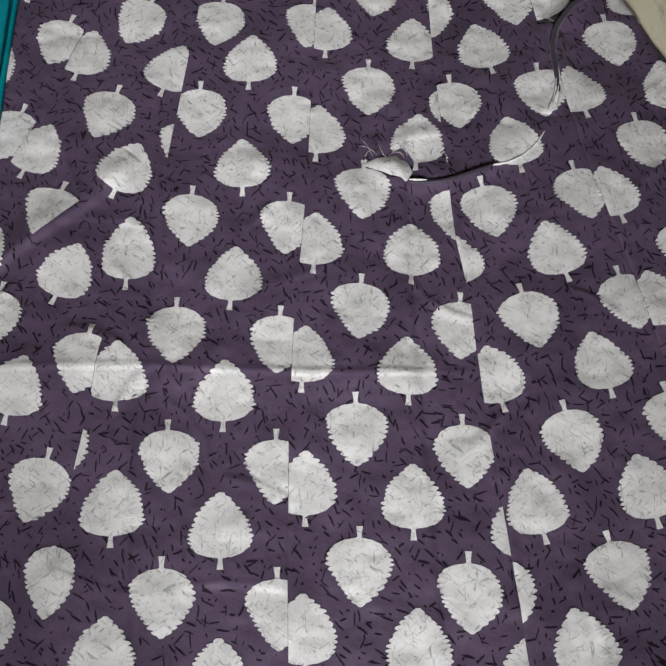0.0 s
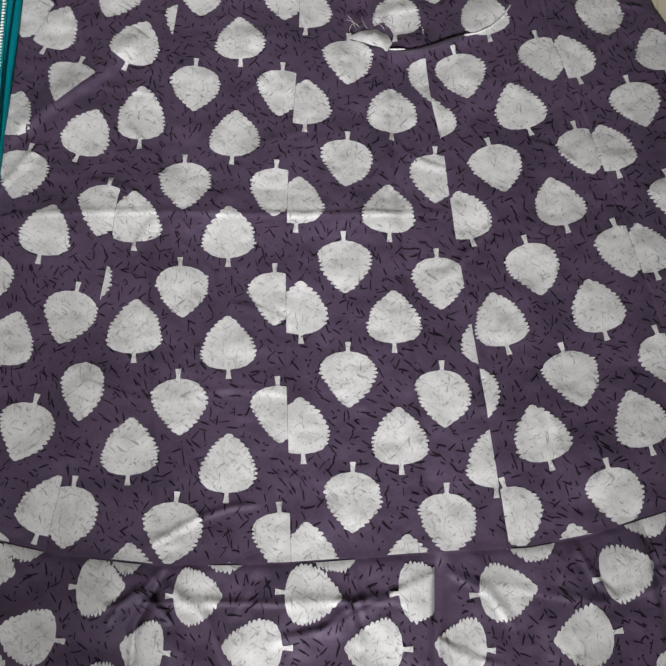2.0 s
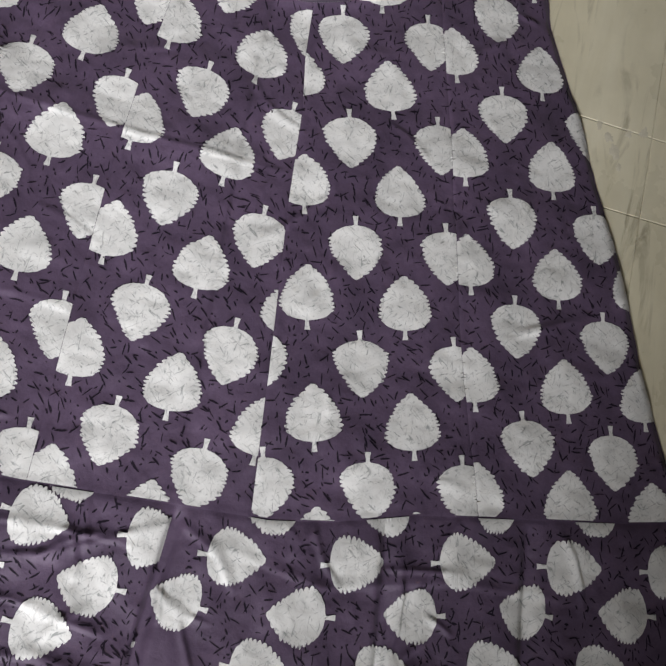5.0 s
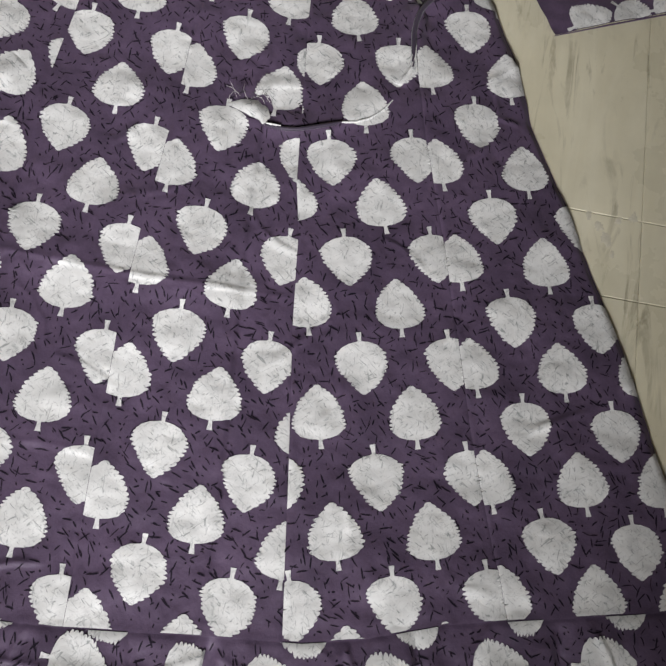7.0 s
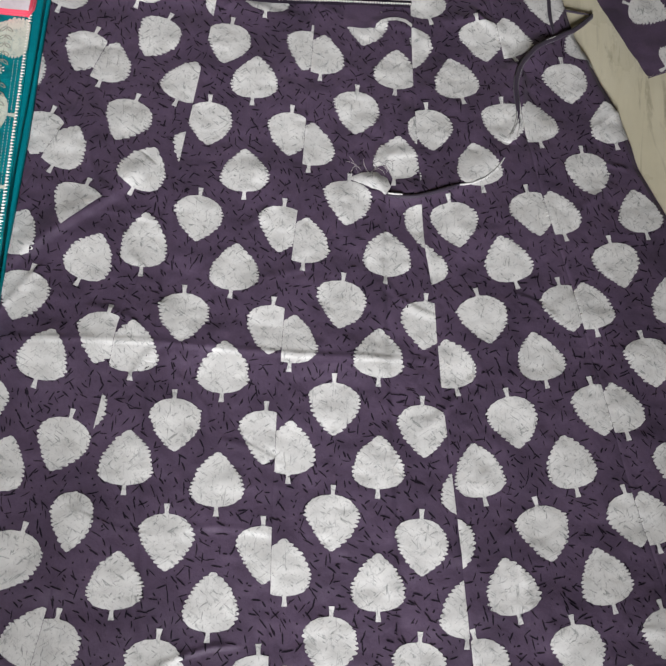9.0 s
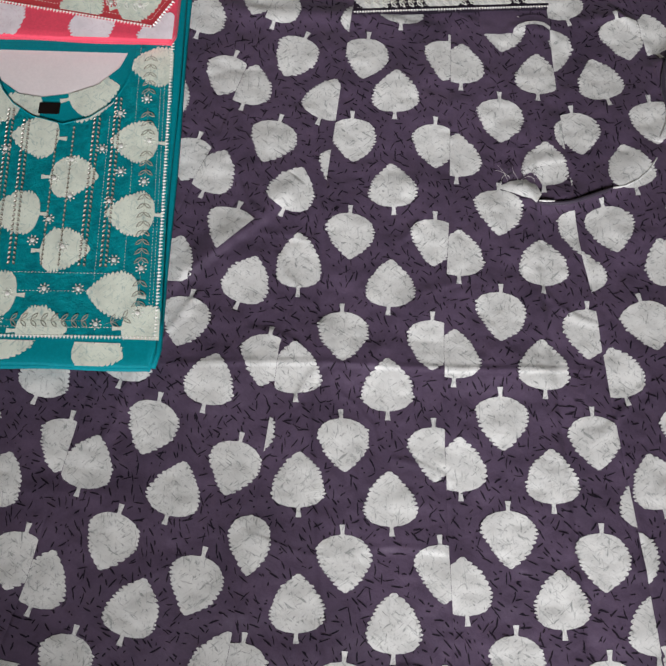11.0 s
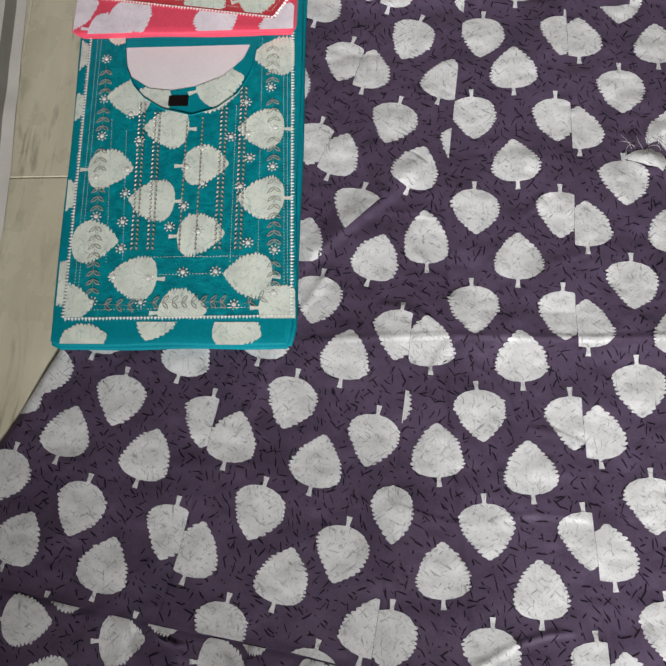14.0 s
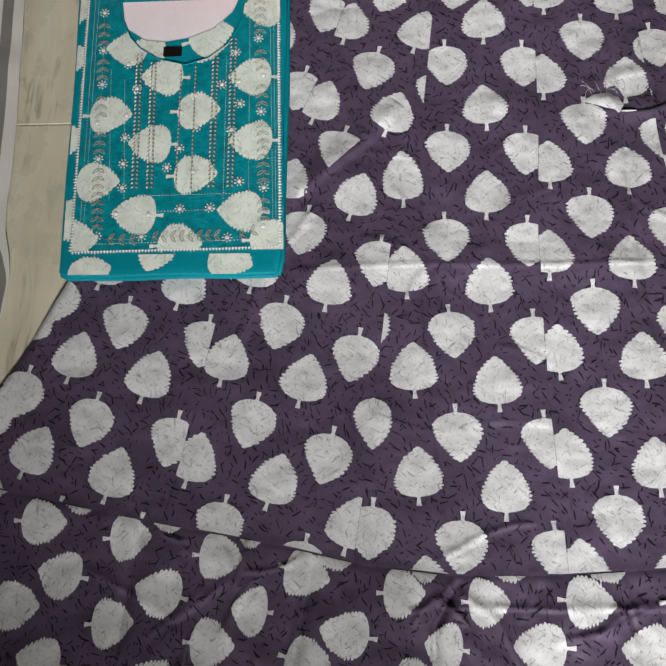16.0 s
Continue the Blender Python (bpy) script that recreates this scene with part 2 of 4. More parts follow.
CREASES = [  # line
    ([(-0.44, 0.3115), (-0.21, 0.3235), (-0.014, 0.3185), (0.180, 0.3265)], 0.0016, 0.0035, 0.005),
    # line, height, width on either side
    ([(-0.43, 0.311), (-0.21, 0.323), (-0.014, 0.318), (0.178, 0.326)], 0.0045, 0.030, 0.034),
    ([(-0.44, 0.41), (-0.374, 0.473), (-0.297, 0.538), (-0.25, 0.60)], 0.0072, 0.008, 0.026),
    ([(0.092, 0.72), (0.099, 0.605), (0.105, 0.448), (0.121, 0.232), (0.135, 0.066), (0.142, -0.1)], -0.0036, 0.005, 0.014),
    ([(-0.212, 0.62), (-0.212, 0.255), (-0.200, 0.098), (-0.179, -0.11)], -0.0034, 0.005, 0.014),
    ([(0.042, 0.597), (0.097, 0.577), (0.141, 0.581), (0.189, 0.592), (0.215, 0.605), (0.27, 0.665)], 0.0052, 0.012, 0.022),
    ([(0.287, 0.681), (0.304, 0.759), (0.298, 0.814), (0.351, 0.876)], 0.010, 0.012, 0.016),
    ([(-0.40, 0.90), (-0.30, 0.885), (-0.2, 0.895), (-0.05, 0.87)], 0.005, 0.015, 0.015),
    ([(-0.195, -0.112), (-0.158, -0.091), (-0.132, -0.076), (-0.096, -0.064), (-0.06, -0.06)], 0.0032, 0.0026, 0.005),
    ([(-0.243, 0.262), (-0.238, 0.271), (-0.219, 0.304), (-0.205, 0.322)], 0.0032, 0.0028, 0.005),
    ([(-0.43, 0.345), (-0.421, 0.357), (-0.399, 0.389), (-0.375, 0.43)], 0.0035, 0.003, 0.005),
    ([(0.05, 0.845), (0.057, 0.852), (0.069, 0.872), (0.085, 0.878), (0.127, 0.870), (0.158, 0.845)], 0.0022, 0.006, 0.010),
    ([(0.18, 0.888), (0.191, 0.894), (0.236, 0.905), (0.28, 0.880)], 0.003, 0.006, 0.010),
    ([(-0.42, 0.42), (-0.46, 0.30), (-0.50, 0.17)], 0.003, 0.008, 0.010),
]
BAND_CREASES = [
    ([(0.150, -0.11), (0.146, -0.25), (0.139, -0.50)], -0.0124, 0.0045, 0.0095),
    ([(-0.17, -0.135), (-0.205, -0.20), (-0.21, -0.5)], -0.0098, 0.0040, 0.0085),
    ([(-0.62, -0.06), (-0.64, -0.2), (-0.66, -0.5)], -0.0067, 0.0063, 0.0120),
    ([(-0.37, -0.11), (-0.39, -0.2), (-0.43, -0.5)], -0.0079, 0.0063, 0.0120),
    ([(0.40, -0.075), (0.42, -0.2), (0.45, -0.5)], -0.0079, 0.0063, 0.0120),
    ([(0.58, -0.04), (0.60, -0.2), (0.63, -0.5)], -0.0067, 0.0063, 0.0120),
    ([(-0.20, -0.176), (-0.10, -0.174), (-0.04, -0.1745), (0.04, -0.171), (0.13, -0.172)], 0.0026, 0.0014, 0.0052),
    ([(-0.10, -0.262), (0.0, -0.256), (0.11, -0.275)], 0.0030, 0.0018, 0.0055),
    ([(-0.72, -0.12), (-0.56, -0.20), (-0.48, -0.14)], 0.0028, 0.0025, 0.0065),
    ([(0.2, -0.15), (0.34, -0.17), (0.5, -0.13), (0.66, -0.12)], 0.0020, 0.0030, 0.0080),
    ([(0.0, -0.30), (0.2, -0.33), (0.5, -0.28)], 0.0024, 0.0030, 0.0080),
    ([(0.15, -0.135), (0.09, -0.165), (0.02, -0.20), (-0.05, -0.215)], 0.0033, 0.0033, 0.0078),
    ([(0.16, -0.135), (0.21, -0.16), (0.24, -0.20)], 0.0033, 0.0033, 0.0078),
    ([(0.05, -0.13), (0.055, -0.165), (0.07, -0.20)], 0.0022, 0.0028, 0.0052),
    ([(-0.19, -0.14), (-0.12, -0.19), (-0.09, -0.25)], 0.0028, 0.0033, 0.0072),
    ([(-0.5, -0.10), (-0.47, -0.16), (-0.50, -0.22)], 0.0028, 0.0033, 0.0072),
    ([(-0.1, -0.33), (0.04, -0.31), (0.13, -0.335)], 0.0033, 0.0039, 0.0078),
]


def loose_wrinkles(count, seed, x0, x1, y0, y1, high, wide):
    """Short soft wrinkles lying every way."""
    rng = np.random.RandomState(seed)
    lines = []
    for _ in range(count):
        x, y, a, ln = rng.uniform(x0, x1), rng.uniform(y0, y1), rng.uniform(0, math.pi), rng.uniform(0.04, 0.13)
        bend = rng.uniform(-0.35, 0.35)
        pts = [(x, y)]
        for k in range(3):
            x, y = x + ln / 3 * math.cos(a + bend * k), y + ln / 3 * math.sin(a + bend * k)
            pts.append((x, y))
        lines.append((pts, high * rng.uniform(0.4, 1.0), wide * rng.uniform(0.5, 1.0), wide * rng.uniform(0.8, 2.2)))
    return lines


CREASES += loose_wrinkles(46, 21, -0.75, 0.6, -0.05, 0.9, 0.0022, 0.0045)
BAND_CREASES += loose_wrinkles(44, 22, -0.8, 0.7, -0.36, -0.08, 0.0036, 0.0036)


def crease_height(x, y, lines):
    x, y = np.asarray(x, float), np.asarray(y, float)
    z = np.zeros(np.shape(x))
    for pts, high, wa, wb in lines:
        far = 3 * max(wa, wb)
        px, py = [q[0] for q in pts], [q[1] for q in pts]
        near = (x > min(px) - far) & (x < max(px) + far) & (y > min(py) - far) & (y < max(py) + far)
        if not near.any():
            continue
        d, t = to_line(x[near], y[near], pts)
        w = np.where(d > 0, wa, wb)
        fade = np.clip(np.minimum(t, 1 - t) * 5, 0, 1) ** 0.5
        z[near] += high * fade * np.exp(-((d / w) ** 2))
    return z


def rumple(x, y):
    return 0.007 * (vnoise(x, y, 0.16, 0) - 0.5) + 0.0044 * (vnoise(x, y, 0.06, 1) - 0.5) + 0.0027 * (vnoise(x, y, 0.024, 2) - 0.5) + 0.0011 * (vnoise(x, y, 0.011, 5) - 0.5)


def skirt_height(x, y):
    z = rumple(x, y) + crease_height(x, y, CREASES)
    for s in (SEAM_A, SEAM_B, SEAM_C, SEAM_D, SEAM_E):
        d = x - s(y)
        z = z - 0.0006 * np.exp(-((d / 0.0022) ** 2)) + 0.0004 * np.exp(-(((d - 0.005) / 0.004) ** 2))
    for e in (EDGE_L, EDGE_R):
        z = z - 0.006 * np.exp(-(((x - e(y)) / 0.007) ** 2))
    dh = y - HEM(x)
    z = np.maximum(z, -0.0088)
    return z + 0.0010 * np.exp(-((dh / 0.006) ** 2)) + 0.0005


def band_height(x, y):
    dh = HEM(x) - y
    into = np.clip(dh / 0.04, 0, 1)
    gather = 0.005 * (vnoise(x, y * 0.25, 0.022, 3) - 0.5) * np.exp(-np.abs(dh) / 0.06) * into
    loose = 0.55 * rumple(x + 0.3, y) + 0.0036 * (vnoise(x, y, 0.035, 4) - 0.5)
    z = rumple(x, y) + (loose + 0.0025) * into + gather + crease_height(x, y, BAND_CREASES) * np.clip(dh / 0.015, 0, 1) - 0.0014 * np.exp(-((dh / 0.005) ** 2))
    return np.maximum(z, -0.0085)


def lifted(height, x, y, up=0.0005):
    """The height of the cloth, and a hair over its highest neighbour."""
    z = height(x, y)
    for dx, dy in ((0.0012, 0), (-0.0012, 0), (0, 0.0012), (0, -0.0012)):
        z = np.maximum(z, height(x + dx, y + dy))
    return z + up


# ---- leaf block print ----
def leaf_rows(rows, lop, rng):
    """Half widths of a serrated leaf from the end of its stalk (0) to its tip (1)."""
    s = np.linspace(0, 1, rows)
    body = np.clip((s - 0.145) / 0.855, 0, 1)
    if lop:
        prof_r = np.interp(body, (0, 0.03, 0.10, 0.22, 0.36, 0.52, 0.70, 0.86, 0.95, 1), (0.0, 0.46, 0.79, 0.99, 0.99, 0.87, 0.64, 0.37, 0.18, 0.05))
        prof_l = np.interp(body, (0, 0.03, 0.10, 0.24, 0.40, 0.55, 0.72, 0.86, 0.95, 1), (0.0, 0.38, 0.70, 0.95, 1.02, 0.97, 0.77, 0.46, 0.21, 0.05))
    else:
        prof_l = prof_r = np.interp(body, (0, 0.02, 0.07, 0.17, 0.29, 0.43, 0.59, 0.75, 0.87, 0.94, 1), (0.0, 0.40, 0.72, 0.95, 1.02, 0.98, 0.86, 0.63, 0.38, 0.20, 0.08))
    def teeth(n, ph):
        big = rng.uniform(0.35, 1.35, 20)
        f = (body * n + ph + 0.25 * np.sin(body * 9 + 6 * ph)) % 1.0
        lobe = 0.8 * np.sin(np.pi * f) ** 0.7 + 0.2 * np.where(f < 0.75, f / 0.75, (1 - f) / 0.25)
        return (lobe - 0.5) * big[np.floor(body * n + ph).astype(int) % 20] * np.clip((body - 0.10) * 7, 0.10, 1) * np.clip(body * 30, 0, 1) * np.clip((1 - body) * 12, 0, 1)
    def wobble():
        return 0.0009 * (np.sin(body * rng.uniform(5, 9) + rng.uniform(0, 6)) + 0.6 * np.sin(body * rng.uniform(14, 22) + rng.uniform(0, 6))) * np.clip(body * 12, 0, 1) * np.clip((1 - body) * 6, 0, 1)
    wl = 0.0325 * prof_l + 0.0057 * teeth(12.0 + 2.5 * rng.rand(), rng.rand()) + wobble()
    wr = 0.0325 * prof_r + 0.0057 * teeth(12.0 + 2.5 * rng.rand(), rng.rand()) + wobble()
    stalk = 0.0024 + 0.0012 * np.clip((0.1 - s) / 0.1, 0, 1)
    return s, np.maximum(np.where(s < 0.145, stalk, wl), np.where(s < 0.2, 0.0022, 0.0)), np.maximum(np.where(s < 0.145, stalk, wr), np.where(s < 0.2, 0.0022, 0.0))


def leaf_print(parent, stem, axis, height, keep, material, lop=False, length=0.082, rows=112, cols=13, seed=0, up=0.00035, width=1.0):
    """One printed leaf that lies on the cloth. keep(x, y) gives x, y moved inside and a mask of what is inside."""
    rng = np.random.RandomState(seed)
    s, wl, wr = leaf_rows(rows, lop, rng)
    ax, ay = axis
    n = math.hypot(ax, ay)
    ax, ay = ax / n, ay / n
    u = np.linspace(-1, 1, cols)[None, :]
    half = np.where(u < 0, wl[:, None], wr[:, None]) * u * width * length / 0.082
    along = (s * length)[:, None] + 0 * u
    bend = 0.0025 * np.sin(s * 3 + rng.rand() * 6)[:, None]
    lx, ly = half + bend * (1 - np.abs(u) * 0.3) * 0.5, along
    x, y = stem[0] + lx * ay + ly * ax, stem[1] - lx * ax + ly * ay
    x, y, inside = keep(x, y)
    if inside.sum() < 12:
        return None
    z = lifted(height, x, y, up + 0.00006 * (seed % 6))
    f = grid_faces(rows, cols)
    ok = inside.ravel()[f].any(1)
    f = f[ok]
    used = np.unique(f)
    remap = np.zeros(rows * cols, int)
    remap[used] = np.arange(len(used))
    v = np.stack([x.ravel(), y.ravel(), z.ravel()], 1)[used]
    return mesh_ob("leaf_print", v, remap[f], material, parent)


def between(left, right):
    """Keeps a print between two seams and above the hem."""
    def keep(x, y):
        lo, hi, hem = left(y) + 0.0002, right(y) - 0.0002, HEM(x) + 0.001
        inside = (x > lo) & (x < hi) & (y > hem) & (y < TOP - 0.01)
        return np.clip(x, lo, hi), np.clip(y, hem, TOP - 0.01), inside
    return keep


# ---- the setting ----
def floor():
    """Marble slabs with uneven grout joints; the ground sheet lies under them."""
    bm = bmesh.new()
    box(bm, (-2.6, -2.6, -0.12), (2.6, 2.8, -0.0125))
    fl = part("floor", bm, GROUT, None, "", False)
    tagged(fl, "cream marble slab floor with pale grout joints", "floor", kind="structure")
    xs = [-2.6, -1.79, -0.905, -0.115, 0.672, 1.46, 2.6]
    ys = [-2.6, -1.62, -0.86, -0.1, 0.414, 0.541, 1.13, 1.95, 2.8]
    ys_left = [-2.6, -1.8, -0.9, -0.15, 0.584, 1.32, 2.05, 2.8]
    for c, (a, b) in enumerate(zip(xs[:-1], xs[1:])):
        rows = ys_left if b < 0 else ys
        for d, e in zip(rows[:-1], rows[1:]):
            bm = bmesh.new()
            g = 0.0008 if b < 0 else 0.0005
            box(bm, (a + g, d + g, -0.017), (b - g, e - g, -0.010 - 0.0004 * ((c * 7) % 3)))
            bmesh.ops.bevel(bm, geom=[q for q in bm.edges if min(v.co.z for v in q.verts) > -0.0135], offset=0.0012 if b < 0 else 0.0009, segments=1, affect="EDGES")
            part("marble_slab", bm, MARBLE, fl, "", False)
    return fl


def room():
    for name, lo, hi in (("wall_north", (-2.8, 2.8, -0.1), (2.8, 2.95, 2.8)), ("wall_east", (2.6, -2.6, -0.1), (2.75, 2.8, 2.8)),
                         ("wall_west", (-2.75, -2.6, -0.1), (-2.6, 2.8, 2.8))):
        bm = bmesh.new()
        box(bm, lo, hi)
        tagged(part(name, bm, PLASTER, None, "", False), "plain cream painted wall", "wall", kind="structure")
    x0, x1, z0, z1 = WIN[0] - 0.45, WIN[0] + 0.45, WIN[2] - 0.75, WIN[2] + 0.75
    bm = bmesh.new()
    for lo, hi in (((-2.8, -2.75, -0.1), (x0, -2.6, 2.8)), ((x1, -2.75, -0.1), (2.8, -2.6, 2.8)),
                   ((x0, -2.75, -0.1), (x1, -2.6, z0)), ((x0, -2.75, z1), (x1, -2.6, 2.8))):
        box(bm, lo, hi)
    tagged(part("wall_south", bm, PLASTER, None, "", False), "plain cream painted wall with a window opening", "wall", kind="structure")
    # added unseen half wall that blocks window light from the floor's lower left
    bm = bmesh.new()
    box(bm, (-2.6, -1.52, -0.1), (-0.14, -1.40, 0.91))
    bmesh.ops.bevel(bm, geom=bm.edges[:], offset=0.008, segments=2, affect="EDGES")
    tagged(part("wall_low", bm, PLASTER, None, "", False), "unseen half wall added to shade the left of the dress", "wall", kind="structure")
    bm = bmesh.new()
    box(bm, (-2.8, -2.75, 2.8), (2.8, 2.95, 2.92))
    tagged(part("ceiling", bm, PLASTER, None, "", False), "plain painted ceiling", "ceiling", kind="structure")


FLOOR = floor()


def grout_lump(cx, cy, size, seed):
    """A smear of hardened grout on the slab."""
    rng = np.random.RandomState(seed)
    n = 22
    rim = []
    for k in range(n):
        a = 2 * math.pi * k / n
        r = size * (0.55 + 0.7 * rng.rand())
        rim.append((cx + 0.7 * r * math.cos(a), cy + r * math.sin(a), -0.0104))
    top = [(cx + (x - cx) * 0.6, cy + (y - cy) * 0.6, -0.0098) for x, y, _ in rim]
    mesh_ob("grout_lump", rim + top + [(cx, cy, -0.0097)], [(k, (k + 1) % n, n + (k + 1) % n, n + k) for k in range(n)] + [(n + k, n + (k + 1) % n, 2 * n) for k in range(n)], GROUT, FLOOR)


for k, (gx, gy, gs) in enumerate(((0.618, 0.502, 0.016), (0.606, 0.522, 0.014), (0.590, 0.536, 0.010), (0.658, 0.545, 0.013), (0.635, 0.535, 0.009), (0.628, 0.480, 0.009))):
    grout_lump(gx, gy, gs, k)
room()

# ---- the purple dress ----
DRESS = thing("dress", "purple cotton dress with white leaf print, spread flat on marble", "dress", (0, 0.3, -0.010))


def skirt_panel(left, right):
    ny = 520
    w = float(right(0.3) - left(0.3))
    nx = max(14, int(w / 0.0026))
    u = np.linspace(0, 1, nx)
    u = np.sort(np.concatenate([u, [0.0015 / w, 0.003 / w, 1 - 0.0015 / w, 1 - 0.003 / w]]))
    v = np.linspace(0, 1, ny) ** 1.0
    y = TOP + v[:, None] * (-0.1 - TOP) + 0 * u[None, :]
    for _ in range(4):
        x = left(y) + (right(y) - left(y)) * u
        y = TOP + v[:, None] * (HEM(x) - TOP)
    z = skirt_height(x, y)
    return mesh_ob("skirt_panel", np.stack([x.ravel(), y.ravel(), z.ravel()], 1), grid_faces(ny, len(u)), PURPLE, DRESS)


# columns of the print: which way the stalk points, x of the stalk ends (start, step, bend), y (start, step)
# a last entry lists leaves that sit off the even spacing: which one, x and y in mm, lean in hundredths;
# a number alone is a leaf that lies in a fold and is built after the panels
PRINT_A = [
    ("u", -0.3984, -0.0435, 0, 0.6744, 0.1455, ((3, -7, 7, 11), (4, -1, 3, 10),)),
    ("d", -0.5085, -0.0425, 0, 0.5457, 0.147, ()),
    ("u", -0.545, -0.0385, 0, 0.726, 0.1515, ((3, -3, 3, 8), (4, 1, 3, 1),)),
    ("d", -0.682, -0.038, 0, 0.43, 0.146, ((2, 5, -3, -1), (3, -11, 0, 17),)),
    ("u", -0.684, -0.042, 0, 0.615, 0.15, ()),
    ("d", -0.785, -0.045, 0, 0.345, 0.148, ()),
]
PRINT_B = [
    ("u", -0.2003, -0.036, 0, 0.6717, 0.15, ((2, -4, 0, 12), (3, 0, 2, 5), (4, 0, 2, 1),)),
    ("d", -0.2761, -0.0469, 0.0016, 0.5458, 0.1487, ((0, 1, -4, 8), (1, -9, -1, 5), (2, 0, -1, -8), (3, 2, 0, 0), (4, -3, 0, 5),)),
    ("u", -0.2802, -0.0544, 0.0022, 0.7105, 0.1473, ((-1, -24, 0, 0), (0, -1, -1, 10), (1,), (2, -9, 8, 12), (3, 3, 5, 7), (4, 6, 2, 1),)),
    ("d", -0.3949, -0.0433, 0.0005, 0.5696, 0.1463, ((-1, 8, -2, -8), (0, 2, -4, 12), (3, 3, 0, -6), (4, -1, -3, 2),)),
    ("d", -0.163, -0.04, 0, 0.489, 0.1487, ((4, -7, -3, 3),)),
    ("u", -0.181, -0.02, 0.07, 0.668, 0.15, ()),
]
PRINT_C = [
    ("u", -0.303, 0.0035, 0, 0.728, 0.1525, ((3, -8, 0, 0), (4,), (5, -2, 7, -10),)),
    ("d", -0.249, 0.0074, 0, 0.5725, 0.1525, ((1,), (2, -5, -1, 1), (4, -3, -1, 2),)),
    ("u", -0.1687, -0.0086, 0.0021, 0.7188, 0.1528, ((-1, 6, -11, -2), (0, -5, 1, 8), (1, 3, -3, 3), (2, -2, -2, 2), (3, -1, -1, 6), (5, -4, 0, -13),)),
    ("d", -0.1123, -0.0021, 0.0013, 0.556, 0.1537, ((-1, -1, -3, -3), (0, 2, -6, -6), (1, -3, -7, 5), (2, -2, -2, -2), (4, -3, 0, 6),)),
    ("u", -0.0419, -0.0102, 0.0022, 0.7139, 0.1541, ((-1, 5, -9, -8), (0, -7, -2, 6), (1, 0, -3, 1), (2, -1, -4, 1), (4, 3, 2, 1),)),
]
PRINT_D = [
    ("d", -0.015, -0.0056, 0.0018, 0.6056, 0.1541, ((-1, -4, 0, -1), (0, -4, -4, -1), (1, 1, -7, 3), (2, -6, -3, 3), (4, -2, 0, 0),)),
    ("u", 0.0504, -0.0076, 0.0015, 0.7612, 0.1545, ((0, -2, -2, 4), (2, 2, -5, -4), (3, -5, -1, 5), (4, 0, 2, -1), (5, 0, 4, -4),)),
    ("d", 0.1098, -0.0085, 0.0022, 0.593, 0.154, ((-1, -15, 0, -5), (1, -1, -3, -1), (2, -4, -2, 1),)),
    ("u", 0.1626, -0.0011, 0.0003, 0.7311, 0.1526, ((3, -3, 1, 7),)),
    ("d", 0.224, -0.002, 0.0005, 0.562, 0.153, ()),
]
PRINT_E = [
    ("u", 0.027, 0.0381, 0.0005, 0.7115, 0.1474, ()),
    ("d", 0.1265, 0.0415, 0, 0.5728, 0.1465, ((2, 1, -2, 5), (3, -1, -3, 5), (4, 2, -3, -1),)),
    ("u", 0.1539, 0.0381, 0.0005, 0.7363, 0.1474, ((0, 2, 4, -12), (1, -2, -4, -1), (2, 1, -2, 1), (3, 2, -1, -1), (5, 2, 0, -6),)),
    ("d", 0.2497, 0.0433, -0.0004, 0.5916, 0.1461, ((-1, 9, 5, 2), (0, -3, 1, 7), (1, 3, -3, -4), (2, 1, -2, 4), (3, 0, -3, 3), (4, 3, -4, -2),)),
    ("u", 0.269, 0.0389, 0.0005, 0.7611, 0.1474, ((0, 3, 0, -14), (1, 0, -2, 1), (2, 4, -1, 2), (3, 4, 0, -2), (4, 3, -1, 0),)),
]
PRINT_F = [
    ("d", 0.335, 0.0372, -0.0002, 0.6764, 0.1477, ((0, 2, -1, -1), (1, -1, -4, -6), (2, 4, -2, -1), (3, 3, -2, -1), (4, 4, -3, -3),)),
    ("u", 0.3684, 0.0305, 0.0008, 0.8387, 0.1478, ((0, 2, 6, -3), (1, -2, -4, -2), (2, 0, -4, 6), (3, 6, -2, 0), (4, 5, 1, -3), (5, 5, 0, 9),)),
    ("d", 0.4584, 0.0364, 0, 0.6876, 0.1462, ((1, 2, -3, 0), (2, 6, 2, 2), (3, 4, -2, 2), (4, 7, -4, -2),)),
    ("u", 0.4907, 0.0355, 0, 0.8527, 0.1485, ()),
    ("d", 0.575, 0.0364, 0, 0.7, 0.1462, ()),
    ("u", 0.606, 0.0355, 0, 0.866, 0.1485, ()),
]
PANELS = [(EDGE_L, SEAM_A, PRINT_A), (SEAM_A, SEAM_B, PRINT_B), (SEAM_B, SEAM_C, PRINT_C), (SEAM_C, SEAM_D, PRINT_D), (SEAM_D, SEAM_E, PRINT_E), (SEAM_E, EDGE_R, PRINT_F)]
leaf_centres = []
seed = 1
